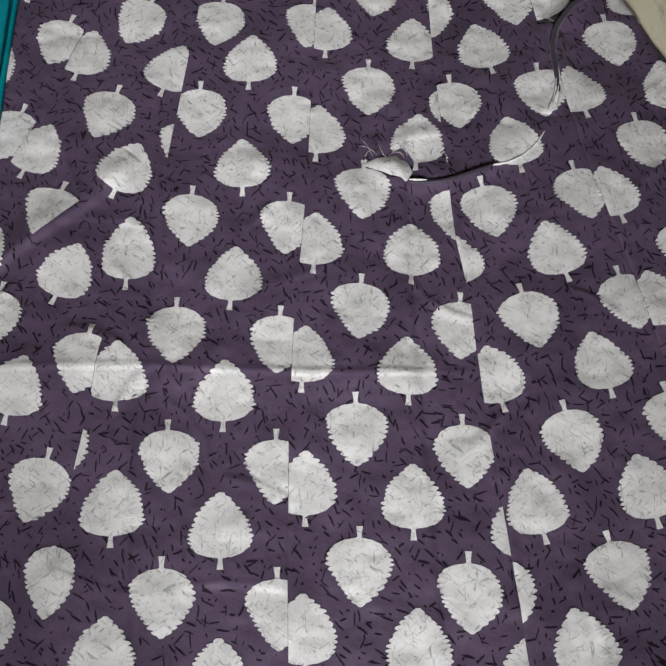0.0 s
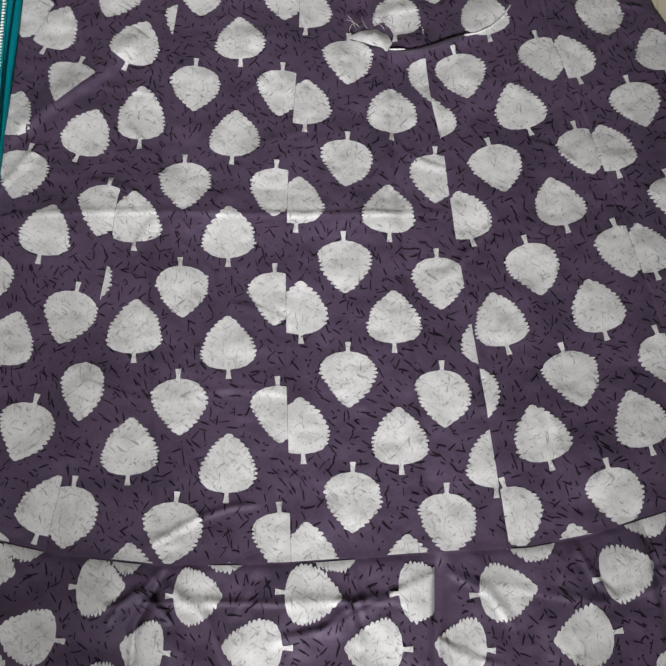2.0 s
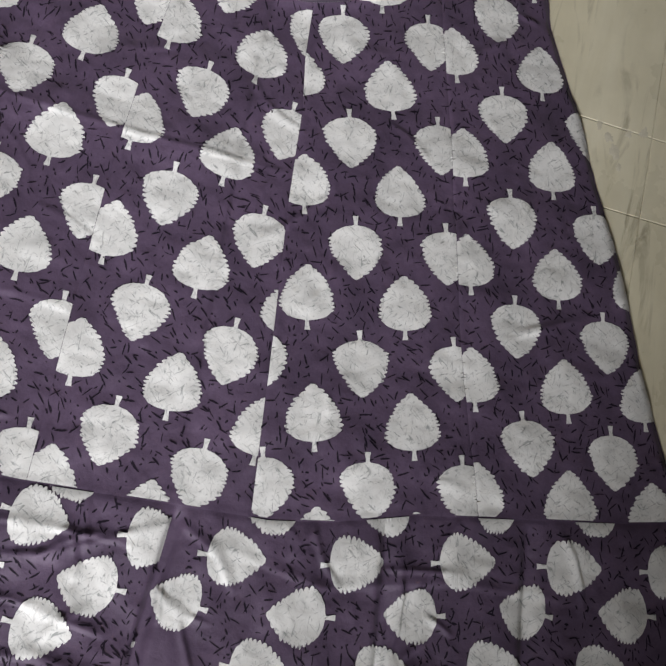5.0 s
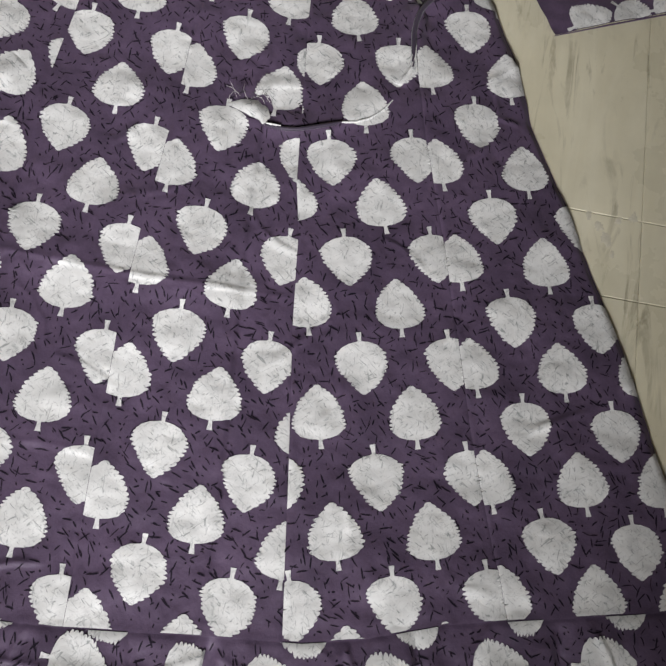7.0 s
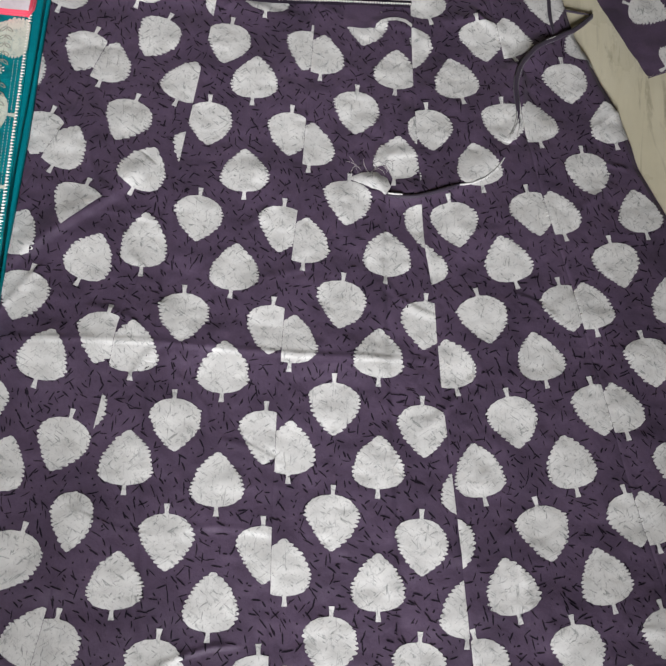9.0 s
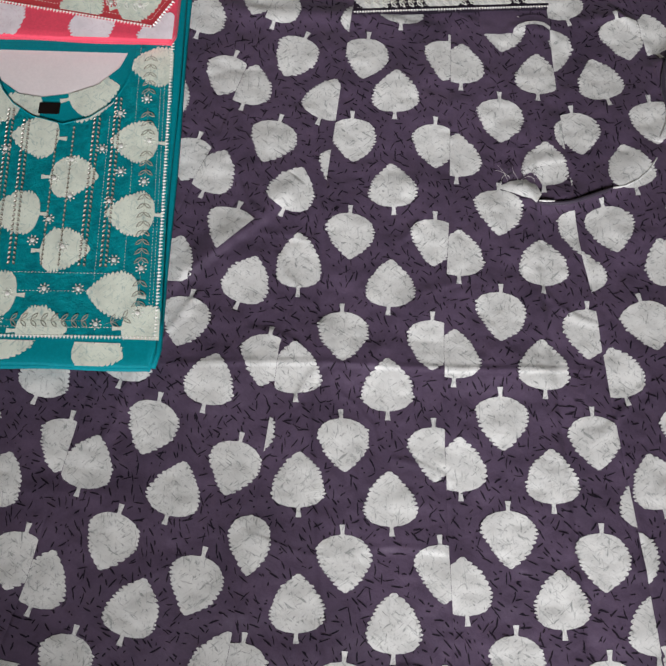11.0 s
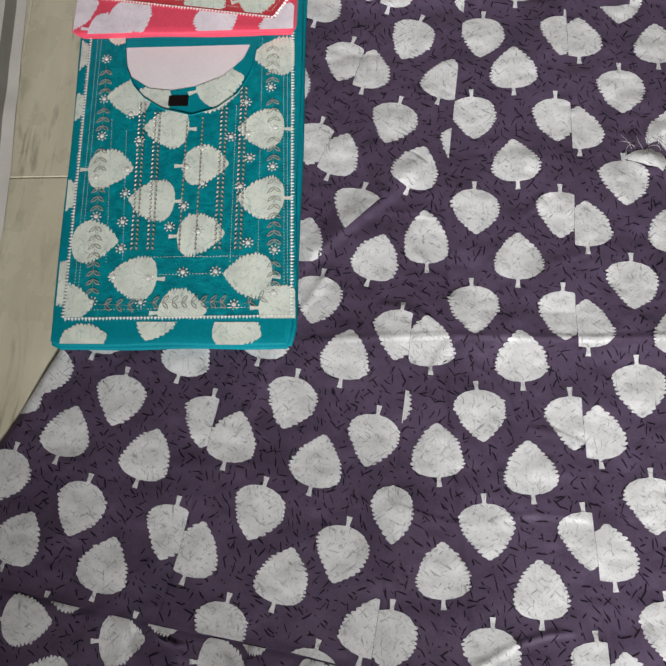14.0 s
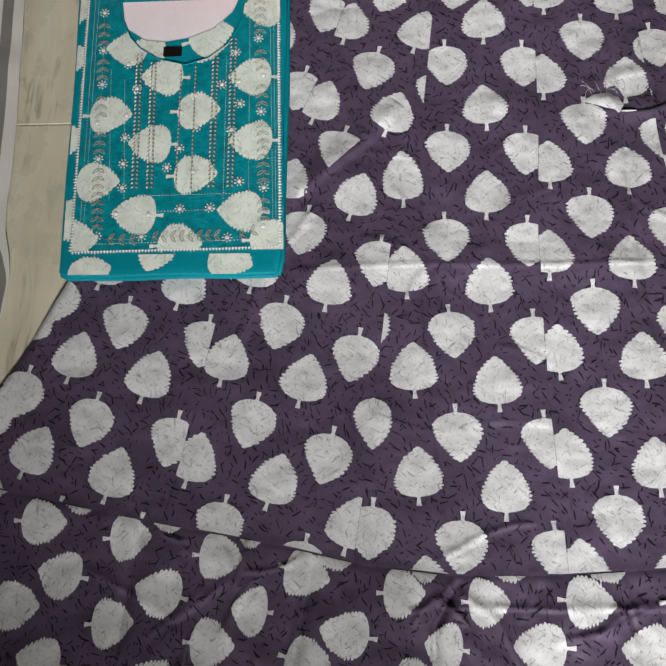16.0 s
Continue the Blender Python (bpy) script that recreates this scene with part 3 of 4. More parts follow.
for left, right, columns in PANELS:
    panel = skirt_panel(left, right)
    keep = between(left, right)
    for way, x0, x1, x2, y0, step, off_grid in columns:
        shift = {q[0]: q[1:] for q in off_grid}
        for i in range(2 if x0 == -0.2003 else -4, 8):
            sx, sy = x0 + x1 * i + x2 * i * i, y0 - step * i
            if sy < -0.25 or sy > TOP + 0.05 or shift.get(i) == ():
                continue
            dx = x1 + 2 * x2 * i
            mx, my, lean = shift.get(i, (0, 0, 0))
            sx, sy, tilt = sx + mx / 1000, sy + my / 1000, lean / 100
            axis = (-dx / step + tilt, 1.0) if way == "d" else (dx / step + tilt, -1.0)
            seed += 1
            leaf_print(panel, (sx, sy), axis, skirt_height, keep, WHITE, way == "u", (0.084 if way == "u" else 0.083) + 0.002 * random.random(), seed=seed)
            k = 0.049 / math.hypot(*axis)
            leaf_centres.append((sx + axis[0] * k, sy + axis[1] * k, left, right))


FRONT = [ob for ob in DRESS.children if ob.name.startswith("skirt_panel")]
# three leaves that lie in folds: narrowed, without a stalk, or cut off along the fold
for panel, stem, axis, ln, wide, lop, keep in (
        (FRONT[1], (-0.2425, 0.417), (-0.04, 1), 0.099, 0.80, False, lambda x, y: (x, y, y > 0)),
        (FRONT[2], (-0.287, 0.128), (-0.035, -1), 0.088, 0.77, True, lambda x, y: (x, np.minimum(y, 0.116), y < 0.116)),
        (FRONT[1], (-0.331, 0.561), (-0.33, -1), 0.085, 1.08, True, lambda x, y: (x, np.maximum(y, x + 0.8429), y > x + 0.8429))):
    seed += 1
    leaf_print(panel, stem, axis, skirt_height, keep, WHITE, lop, ln, seed=seed, up=0.0008, width=wide)
    k = 0.58 * ln / math.hypot(*axis)
    leaf_centres.append((stem[0] + axis[0] * k, stem[1] + axis[1] * k, None, None))


def hem_band():
    xs = np.linspace(-1.0, 0.93, 720)
    vs = np.concatenate([[-0.010, -0.004, 0.0, 0.002, 0.005], np.linspace(0.008, 0.42, 150)])
    x = xs[None, :] + 0 * vs[:, None]
    y = HEM(x) - vs[:, None]
    z = band_height(x, y)
    return mesh_ob("hem_band", np.stack([x.ravel(), y.ravel(), z.ravel()], 1), grid_faces(len(vs), len(xs)), PURPLE, DRESS,
                   "gathered purple border with the leaf print turned sideways")


SKIRT_LEAVES = len(leaf_centres)
BAND = hem_band()


PLEAT = curve((-0.11, 0.148), (-0.25, 0.145), (-0.50, 0.138))


def beside_pleat(right):
    def keep(x, y):
        x, y, inside = in_band(x, y)
        p = PLEAT(y)
        inside = inside & ((x > p) if right else (x < p))
        return (np.maximum(x, p) if right else np.minimum(x, p)), y, inside
    return keep


def in_band(x, y):
    hem = HEM(x) - 0.0015
    inside = (y < hem) & (x > -0.99) & (x < 0.92)
    return x, np.minimum(y, hem), inside


# sideways leaves of the border, two rows: end of the stalk, way to the tip, length as it lies
ROW_RIGHT = [(-0.805, -0.068, 1, 0.0, 0.078), (-0.673, -0.090, 1, 0.04, 0.070), (-0.542, -0.110, 1, -0.07, 0.072), (-0.420, -0.122, 1, -0.27, 0.075), (-0.283, -0.156, 1, 0.0, 0.067),
             (-0.168, -0.167, 1, 0.03, 0.066), (-0.040, -0.161, 1, -0.05, 0.078), (0.093, -0.161, 1, 0.09, 0.075), (0.187, -0.162, 1, 0.10, 0.080), (0.332, -0.144, 1, 0.24, 0.078),
             (0.465, -0.114, 1, 0.27, 0.082), (0.600, -0.088, 1, 0.20, 0.085), (0.735, -0.065, 1, 0.2, 0.082)]
ROW_LEFT = [(-0.830, -0.122, -1, 0.15, 0.076), (-0.689, -0.147, -1, 0.18, 0.074), (-0.543, -0.172, -1, 0.24, 0.080), (-0.424, -0.186, -1, 0.11, 0.058), (-0.281, -0.217, -1, 0.16, 0.080),
            (-0.158, -0.228, -1, 0.10, 0.060), (-0.018, -0.221, -1, -0.01, 0.082), (0.120, -0.222, -1, 0.01, 0.079), (0.215, -0.222, -1, 0.06, 0.069), (0.363, -0.200, -1, -0.14, 0.082),
            (0.495, -0.169, -1, -0.21, 0.075), (0.630, -0.144, -1, 0.02, 0.070), (0.765, -0.115, -1, -0.1, 0.078)]
for rows, first in ((ROW_RIGHT, 0), (ROW_LEFT, -1)):
    for row in range(first, 3):
        for sx, sy, ax, ay, ln in rows:
            x = sx + row * min(0.058, 0.040 + 0.084 * sx)
            y = sy - 0.116 * row
            seed += 1
            by_pleat = 0.03 < min(x, x + ax * ln) < 0.2 and max(x, x + ax * ln) > 0.12
            keep = beside_pleat(x > 0.15) if by_pleat else in_band
            leaf_print(BAND, (x, y), (ax, ay), band_height, keep, WHITE, ax < 0, ln, seed=seed, up=0.0005, width=0.080 / ln * random.uniform(0.96, 1.02))
            leaf_centres.append((x + 0.6 * ln * ax, y + 0.6 * ln * ay, None, None))


def dash_print(area, height, parent, seed, leaves):
    """Short ink strokes scattered over the ground of the print, kept off the leaves."""
    rng = np.random.RandomState(seed)
    x0, x1, y0, y1, ok, count = area
    cell = math.sqrt((x1 - x0) * (y1 - y0) / count)
    px, py = (q.ravel() for q in np.meshgrid(np.arange(x0, x1, cell), np.arange(y0, y1, cell)))
    count = len(px)
    px, py = px + cell * rng.uniform(-0.62, 0.62, count), py + cell * rng.uniform(-0.62, 0.62, count)
    turn = np.where(rng.rand(count) < 0.68, 2.25, 0.75) + 1.5 * (vnoise(px, py, 0.08, 4) - 0.5) + rng.randn(count) * 0.35
    length = np.where(rng.rand(count) < 0.3, rng.uniform(0.002, 0.005, count), rng.uniform(0.005, 0.0165, count))
    wide = rng.uniform(0.0005, 0.0012, count)
    clear = ok(px, py) & (rng.rand(count) < 0.9)
    for cx, cy, left, right in leaves:
        on = (px - cx) ** 2 + (py - cy) ** 2 < 0.034 ** 2
        if left is not None:
            on &= (px > left(py)) & (px < right(py))
        clear &= ~on
    k = np.nonzero(clear)[0]
    a, w, kink = length[k][:, None] / 2, wide[k][:, None], 0.0004 * rng.randn(len(k))[:, None]
    lx = np.array([-1, -0.5, 0, 0.5, 1, 1, 0.5, 0, -0.5, -1]) * a
    ly = np.array([-0.3, -1, -1, -1, -0.2, 0.3, 1, 0.9, 1, 0.2]) * w + np.array([0, 0.5, 1, 0.4, 0, 0, 0.4, 1, 0.5, 0]) * kink
    c, s = np.cos(turn[k])[:, None], np.sin(turn[k])[:, None]
    x, y = px[k][:, None] + lx * c - ly * s, py[k][:, None] + lx * s + ly * c
    z = lifted(height, x, y, 0.0003)
    quads = np.array([(0, 1, 8, 9), (1, 2, 7, 8), (2, 3, 6, 7), (3, 4, 5, 6)])
    faces = (np.arange(len(k))[:, None, None] * 10 + quads[None]).reshape(-1, 4)
    return mesh_ob("dash_print", np.stack([x.ravel(), y.ravel(), z.ravel()], 1), faces, INK, parent, "scattered short black strokes of the print", kind="stuff")


dash_print((-0.9, 0.85, -0.12, 1.2, lambda x, y: (x > EDGE_L(y) + 0.01) & (x < EDGE_R(y) - 0.01) & (y > HEM(x) + 0.008), 21000), skirt_height, DRESS, 11, leaf_centres[:SKIRT_LEAVES])
dash_print((-0.95, 0.85, -0.45, 0.05, lambda x, y: (y < HEM(x) - 0.01) & (y > HEM(x) - 0.38), 9400), band_height, BAND, 12, leaf_centres[SKIRT_LEAVES:])


# ---- sleeve, yoke, tie and loose threads of the dress ----
def free(x, y):
    return x, y, np.ones(np.shape(x), bool)


def sheet(name, a, b, height, material, parent, label="", ny=60, nx=60):
    """Cloth between two side curves, each given as points from its near to its far end."""
    t = np.linspace(0, 1, ny)
    def along(p):
        k = np.linspace(0, 1, len(p))
        return np.interp(t, k, [q[0] for q in p]), np.interp(t, k, [q[1] for q in p])
    (ax, ay), (bx, by) = along(a), along(b)
    u = np.linspace(0, 1, nx)[None, :]
    x, y = ax[:, None] + (bx - ax)[:, None] * u, ay[:, None] + (by - ay)[:, None] * u
    return mesh_ob(name, np.stack([x.ravel(), y.ravel(), height(x, y).ravel()], 1), grid_faces(ny, nx), material, parent, label)


def tube(path, radius, sides=6):
    """Vertices and faces of a tapered tube along a path."""
    verts, faces = [], []
    p = [Vector(q) for q in path]
    for k, q in enumerate(p):
        d = (p[min(k + 1, len(p) - 1)] - p[max(k - 1, 0)]).normalized()
        side = d.cross(Vector((0, 0, 1))).normalized()
        up = side.cross(d)
        r = radius * (1.0 if 0 < k < len(p) - 1 else 0.45)
        for j in range(sides):
            a = 2 * math.pi * j / sides
            verts.append(q + side * (r * math.cos(a)) + up * (r * math.sin(a)))
    for k in range(len(p) - 1):
        for j in range(sides):
            a, b = k * sides + j, k * sides + (j + 1) % sides
            faces.append((a, b, b + sides, a + sides))
    return verts, faces


def joined(name, pieces, material, parent, label="", smooth=True, kind=""):
    verts, faces = [], []
    for v, f in pieces:
        b = len(verts)
        verts += list(v)
        faces += [tuple(i + b for i in g) for g in f]
    return mesh_ob(name, verts, faces, material, parent, label, smooth, kind)


def sleeve_height(x, y):
    return np.maximum(0.000 + rumple(x, y) * 1.3, -0.009)


SLEEVE = sheet("sleeve", [(0.515, 0.826), (0.464, 0.905), (0.432, 0.969), (0.40, 1.05), (0.34, 1.25)],
               [(0.80, 0.955), (0.775, 1.02), (0.74, 1.10), (0.69, 1.18), (0.60, 1.29)], sleeve_height, PURPLE, DRESS, "short sleeve spread out beside the bodice")


def in_sleeve(x, y):
    lo = curve((0.826, 0.515), (0.905, 0.464), (0.969, 0.432), (1.05, 0.40), (1.25, 0.34))(y) + 0.001
    cuff = 0.826 + (x - 0.515) * 0.453 + 0.001
    inside = (x > lo) & (y > cuff)
    return np.maximum(x, lo), np.maximum(y, cuff), inside


for sx, sy, ax, ay in ((0.535, 0.838, 0.75, 0.55), (0.478, 0.965, 0.9, -0.25), (0.465, 0.995, 0.8, 0.5), (0.60, 0.905, 0.7, -0.35), (0.59, 0.96, 0.5, 0.8), (0.66, 0.90, 0.9, 0.3), (0.50, 1.10, 0.9, 0.2)):
    seed += 1
    leaf_print(SLEEVE, (sx, sy), (ax, ay), sleeve_height, in_sleeve, WHITE, seed % 2 == 0, 0.08, seed=seed)
v, f = tube([(0.515, 0.8255, -0.004), (0.60, 0.864, -0.002), (0.70, 0.909, -0.002), (0.80, 0.954, -0.003)], 0.0016)
mesh_ob("cuff_piping", v, f, PURPLE, SLEEVE)

# darker than the dress cloth: shade of the creases is put into this colour
SHADED_PURPLE = cloth("shaded_purple_cotton", (0.022, 0.016, 0.027), (0.040, 0.029, 0.047), spec=0.3)


def over_skirt(path, up):
    return [(x, y, float(skirt_height(np.array([x]), np.array([y]))[0]) + up) for x, y in path]


v, f = tube(over_skirt([(0.299, 0.713), (0.296, 0.75), (0.294, 0.77), (0.295, 0.788), (0.299, 0.806), (0.306, 0.822), (0.325, 0.849), (0.343, 0.864), (0.361, 0.877)], 0.0024)
            + [(0.376, 0.886, 0.006), (0.392, 0.897, 0.001), (0.410, 0.915, -0.003), (0.426, 0.933, -0.0045), (0.428, 0.938, -0.0045)], 0.0042, 8)
TIE = mesh_ob("tie_cord", v, f, SHADED_PURPLE, DRESS, "purple fabric tie lying over the side, darkened for crease shade")
v, f = tube([(0.352, 0.995, 0.001), (0.3525, 0.96, 0.003), (0.3537, 0.92, 0.0045), (0.3587, 0.8836, 0.006)], 0.0034, 8)
mesh_ob("tie_strap", v, f, SHADED_PURPLE, DRESS)
v, f = tube([(0.426, 0.9375, -0.0045), (0.4056, 0.9385, -0.005), (0.384, 0.940, -0.004), (0.371, 0.952, -0.003)], 0.0020, 6)
mesh_ob("tie_loop", v, f, SHADED_PURPLE, DRESS)
v, f = tube(over_skirt([(0.344, 0.8665), (0.352, 0.872), (0.361, 0.879)], 0.0058), 0.0017, 6)
mesh_ob("print_patch", v, f, WHITE, TIE)


def on_skirt(up):
    return lambda x, y: skirt_height(x, y) + up


frays = [tube(over_skirt(path, 0.0034), 0.0009, 5) for path in (
    [(0.299, 0.752), (0.301, 0.732), (0.297, 0.712), (0.288, 0.690)], [(0.297, 0.742), (0.295, 0.722), (0.292, 0.705), (0.283, 0.684)],
    [(0.300, 0.735), (0.302, 0.716), (0.299, 0.700), (0.296, 0.688)], [(0.302, 0.728), (0.306, 0.712), (0.305, 0.702)])]
joined("frayed_end", frays, WHITE, TIE, "pale frayed end of the tie")
# a rolled edge of the tuck, purple darkened for fold shade, below its pale ends
v, f = tube(over_skirt([(0.100, 0.577), (0.115, 0.575), (0.130, 0.575), (0.143, 0.576), (0.155, 0.579), (0.168, 0.584), (0.181, 0.589), (0.194, 0.594), (0.208, 0.601)], 0.0014), 0.0032, 8)
mesh_ob("rolled_edge", v, f, SHADED_PURPLE, DRESS, "rolled edge of a tuck, darkened for fold shade")
v, f = tube(over_skirt([(0.101, 0.5785), (0.112, 0.5775), (0.123, 0.577)], 0.0036), 0.0019, 6)
mesh_ob("folded_edge", v, f, WHITE, DRESS)
# a tuck that hides the upper part of a leaf, its turned edge showing white
tuck = [(0.018, 0.8625), (0.0346, 0.861), (0.053, 0.861), (0.0711, 0.864), (0.0789, 0.8725), (0.092, 0.8785), (0.105, 0.8805), (0.118, 0.8785), (0.1285, 0.8715)]
sheet("tuck", tuck, [(x, 0.922 if x < 0.075 else y + 0.02) for x, y in tuck], lambda x, y: skirt_height(x, y) + np.minimum(0.0014, 0.0022 * np.clip((0.921 - y) / 0.02, 0, 1) * np.clip((x - 0.018) / 0.008, 0, 1) - 0.0004), PURPLE, DRESS, "fold of the cloth over a leaf")
sheet("folded_edge", tuck[3:], [(x + 0.001, y + 0.0062) for x, y in tuck[3:]], on_skirt(0.0022), WHITE, DRESS, "", 30, 5)
sheet("tuck", [(0.0765, 0.6135), (0.084, 0.6215), (0.0974, 0.6275), (0.103, 0.618), (0.108, 0.606)], [(0.0765, 0.606), (0.084, 0.605), (0.093, 0.6035), (0.10, 0.603), (0.106, 0.602)], on_skirt(0.0013), PURPLE, DRESS, "", 16, 8)
# a white-printed corner of cloth folded over, with frayed threads
flap_rim = [(0.040, 0.598), (0.070, 0.587), (0.098, 0.576), (0.106, 0.590), (0.100, 0.606), (0.084, 0.613), (0.060, 0.609)]
verts = [(0.080, 0.597, 0.0080)] + [(x, y, float(skirt_height(np.array([x]), np.array([y]))[0]) + 0.0015) for x, y in flap_rim]
ring2 = [((x + 0.080) / 2, (y + 0.597) / 2, (z + 0.0080) / 2 + 0.0008) for x, y, z in verts[1:]]
n = len(flap_rim)
verts += ring2
faces = [(1 + k, 1 + (k + 1) % n, 1 + n + (k + 1) % n, 1 + n + k) for k in range(n)] + [(0, 1 + n + k, 1 + n + (k + 1) % n) for k in range(n)]
mesh_ob("folded_flap", verts, faces, WHITE, DRESS, "small white-printed corner of cloth folded over")
v, f = tube(over_skirt([(0.203, 0.600), (0.214, 0.602), (0.228, 0.606), (0.248, 0.617), (0.266, 0.635), (0.277, 0.653)], 0.0006), 0.0019)
mesh_ob("folded_edge", v, f, WHITE, DRESS, "thin white edge of a tuck")
rng = np.random.RandomState(8)
hairs = []
for k in range(26):
    bx, by = 0.045 + 0.06 * rng.rand(), 0.604 + 0.008 * rng.rand()
    ang, ln = 1.2 + 1.5 * rng.rand(), 0.012 + 0.018 * rng.rand()
    curl = rng.randn() * 0.8
    pts = []
    for t in np.linspace(0, 1, 6):
        pts.append((bx + ln * t * math.cos(ang + curl * t), by + ln * t * math.sin(ang + curl * t), 0.009 + 0.006 * math.sin(t * 3)))
    hairs.append(tube(pts, 0.00026, 3))
joined("frayed_threads", hairs[:19], DARKTHREAD, DRESS, "dark and pale frayed threads", kind="stuff")
joined("frayed_threads", hairs[19:], THREAD, DRESS, kind="stuff")


# ---- embroidery, shared by the three garments ----
def octa(c, rx, ry, rz, turn=0.0):
    ca, sa = math.cos(turn), math.sin(turn)
    x, y, z = c
    pts = [(rx, 0, 0), (0, ry, 0), (-rx, 0, 0), (0, -ry, 0)]
    v = [(x + a * ca - b * sa, y + a * sa + b * ca, z) for a, b, _ in pts] + [(x, y, z + rz)]
    return v, [(0, 1, 4), (1, 2, 4), (2, 3, 4), (3, 0, 4)]


def zigzag(path, z, tooth=0.0050, depth=0.0048):
    """A trim of small silver points along a path."""
    pieces = []
    for (ax, ay), (bx, by) in zip(path[:-1], path[1:]):
        ln = math.hypot(bx - ax, by - ay)
        n = max(1, int(ln / tooth))
        dx, dy = (bx - ax) / ln, (by - ay) / ln
        for k in range(n):
            t = (k + 0.5) * ln / n
            cx, cy = ax + dx * t, ay + dy * t
            h, w = depth * random.uniform(0.8, 1.15), tooth * 0.46
            v = [(cx - dx * w, cy - dy * w, z), (cx + dx * w, cy + dy * w, z), (cx + dy * h, cy - dx * h, z - 0.0004),
                 (cx - dy * 0.0016, cy + dx * 0.0016, z), (cx + dy * 0.0006, cy - dx * 0.0006, z + 0.0016)]
            pieces.append((v, [(0, 2, 4), (2, 1, 4), (1, 3, 4), (3, 0, 4)]))
    return pieces


def stitches(path, z, step=0.0048, long=0.0034, wide=0.0005):
    pieces = []
    for (ax, ay), (bx, by) in zip(path[:-1], path[1:]):
        ln = math.hypot(bx - ax, by - ay)
        a = math.atan2(by - ay, bx - ax)
        for k in range(int(ln / step)):
            t = (k + 0.5) * step / ln
            pieces.append(octa((ax + (bx - ax) * t, ay + (by - ay) * t, z), long / 2, wide, 0.0006, a))
    return pieces


def flower_mesh():
    """A sequin in a thread ring with eight petals."""
    bm = bmesh.new()
    bmesh.ops.create_cone(bm, cap_ends=True, segments=10, radius1=0.0036, radius2=0.0026, depth=0.0016, matrix=Matrix.Translation((0, 0, 0.0012)))
    me = bpy.data.meshes.new("flower_centre")
    bm.to_mesh(me)
    bm.free()
    me.materials.append(SEQUIN)
    pv, pf = [], []
    for k in range(8):
        a = k * math.pi / 4 + 0.2
        v, f = octa((0.0074 * math.cos(a), 0.0074 * math.sin(a), 0), 0.0022, 0.0014, 0.0016, a)
        pf += [tuple(i + len(pv) for i in g) for g in f]
        pv += v
    pe = bpy.data.meshes.new("flower_petals")
    pe.from_pydata(pv, [], pf)
    pe.materials.append(THREAD)
    rv, rf = [], []
    for k in range(14):
        a = k * math.pi / 7
        v, f = octa((0.0047 * math.cos(a), 0.0047 * math.sin(a), 0), 0.0011, 0.0006, 0.0009, a + math.pi / 2)
        rf += [tuple(i + len(rv) for i in g) for g in f]
        rv += v
    re = bpy.data.meshes.new("flower_ring")
    re.from_pydata(rv, [], rf)
    re.materials.append(GREYTHREAD)
    return me, pe, re


FLOWER = flower_mesh()


def flower(parent, x, y, z, size=1.0):
    turn = pose(x, y, z, 0, 0, random.uniform(0, 45)) @ Matrix.Scale(size, 4)
    for me, name in zip(FLOWER, ("flower_centre", "flower_petals", "flower_ring")):
        ob = new(name, me)
        ob.parent = parent
        ob.matrix_basis = turn


def sprig(x, y, z, a, size=0.0130):
    """A pair of small outlined leaves on either side of a vine."""
    pieces = []
    for side in (-1, 1):
        b = a + side * 0.85
        pts = []
        for t in np.linspace(0, 1, 9):
            w = 0.0022 * math.sin(t * 2 * math.pi)
            r = size * (1 - abs(2 * t - 1))
            pts.append((x + r * math.cos(b) - w * math.sin(b), y + r * math.sin(b) + w * math.cos(b), z + 0.0005))
        pieces.append(tube(pts, 0.0007, 4))
    return pieces


def vine(path, z):
    """A stem with sprigs all along it."""
    pieces = [tube([(x, y, z + 0.0004) for x, y in path], 0.0005, 4)]
    for (ax, ay), (bx, by) in zip(path[:-1], path[1:]):
        ln = math.hypot(bx - ax, by - ay)
        n = max(1, int(ln / 0.0135))
        for k in range(n):
            t = (k + 0.5) / n
            pieces += sprig(ax + (bx - ax) * t, ay + (by - ay) * t, z, math.atan2(by - ay, bx - ax))
    return pieces


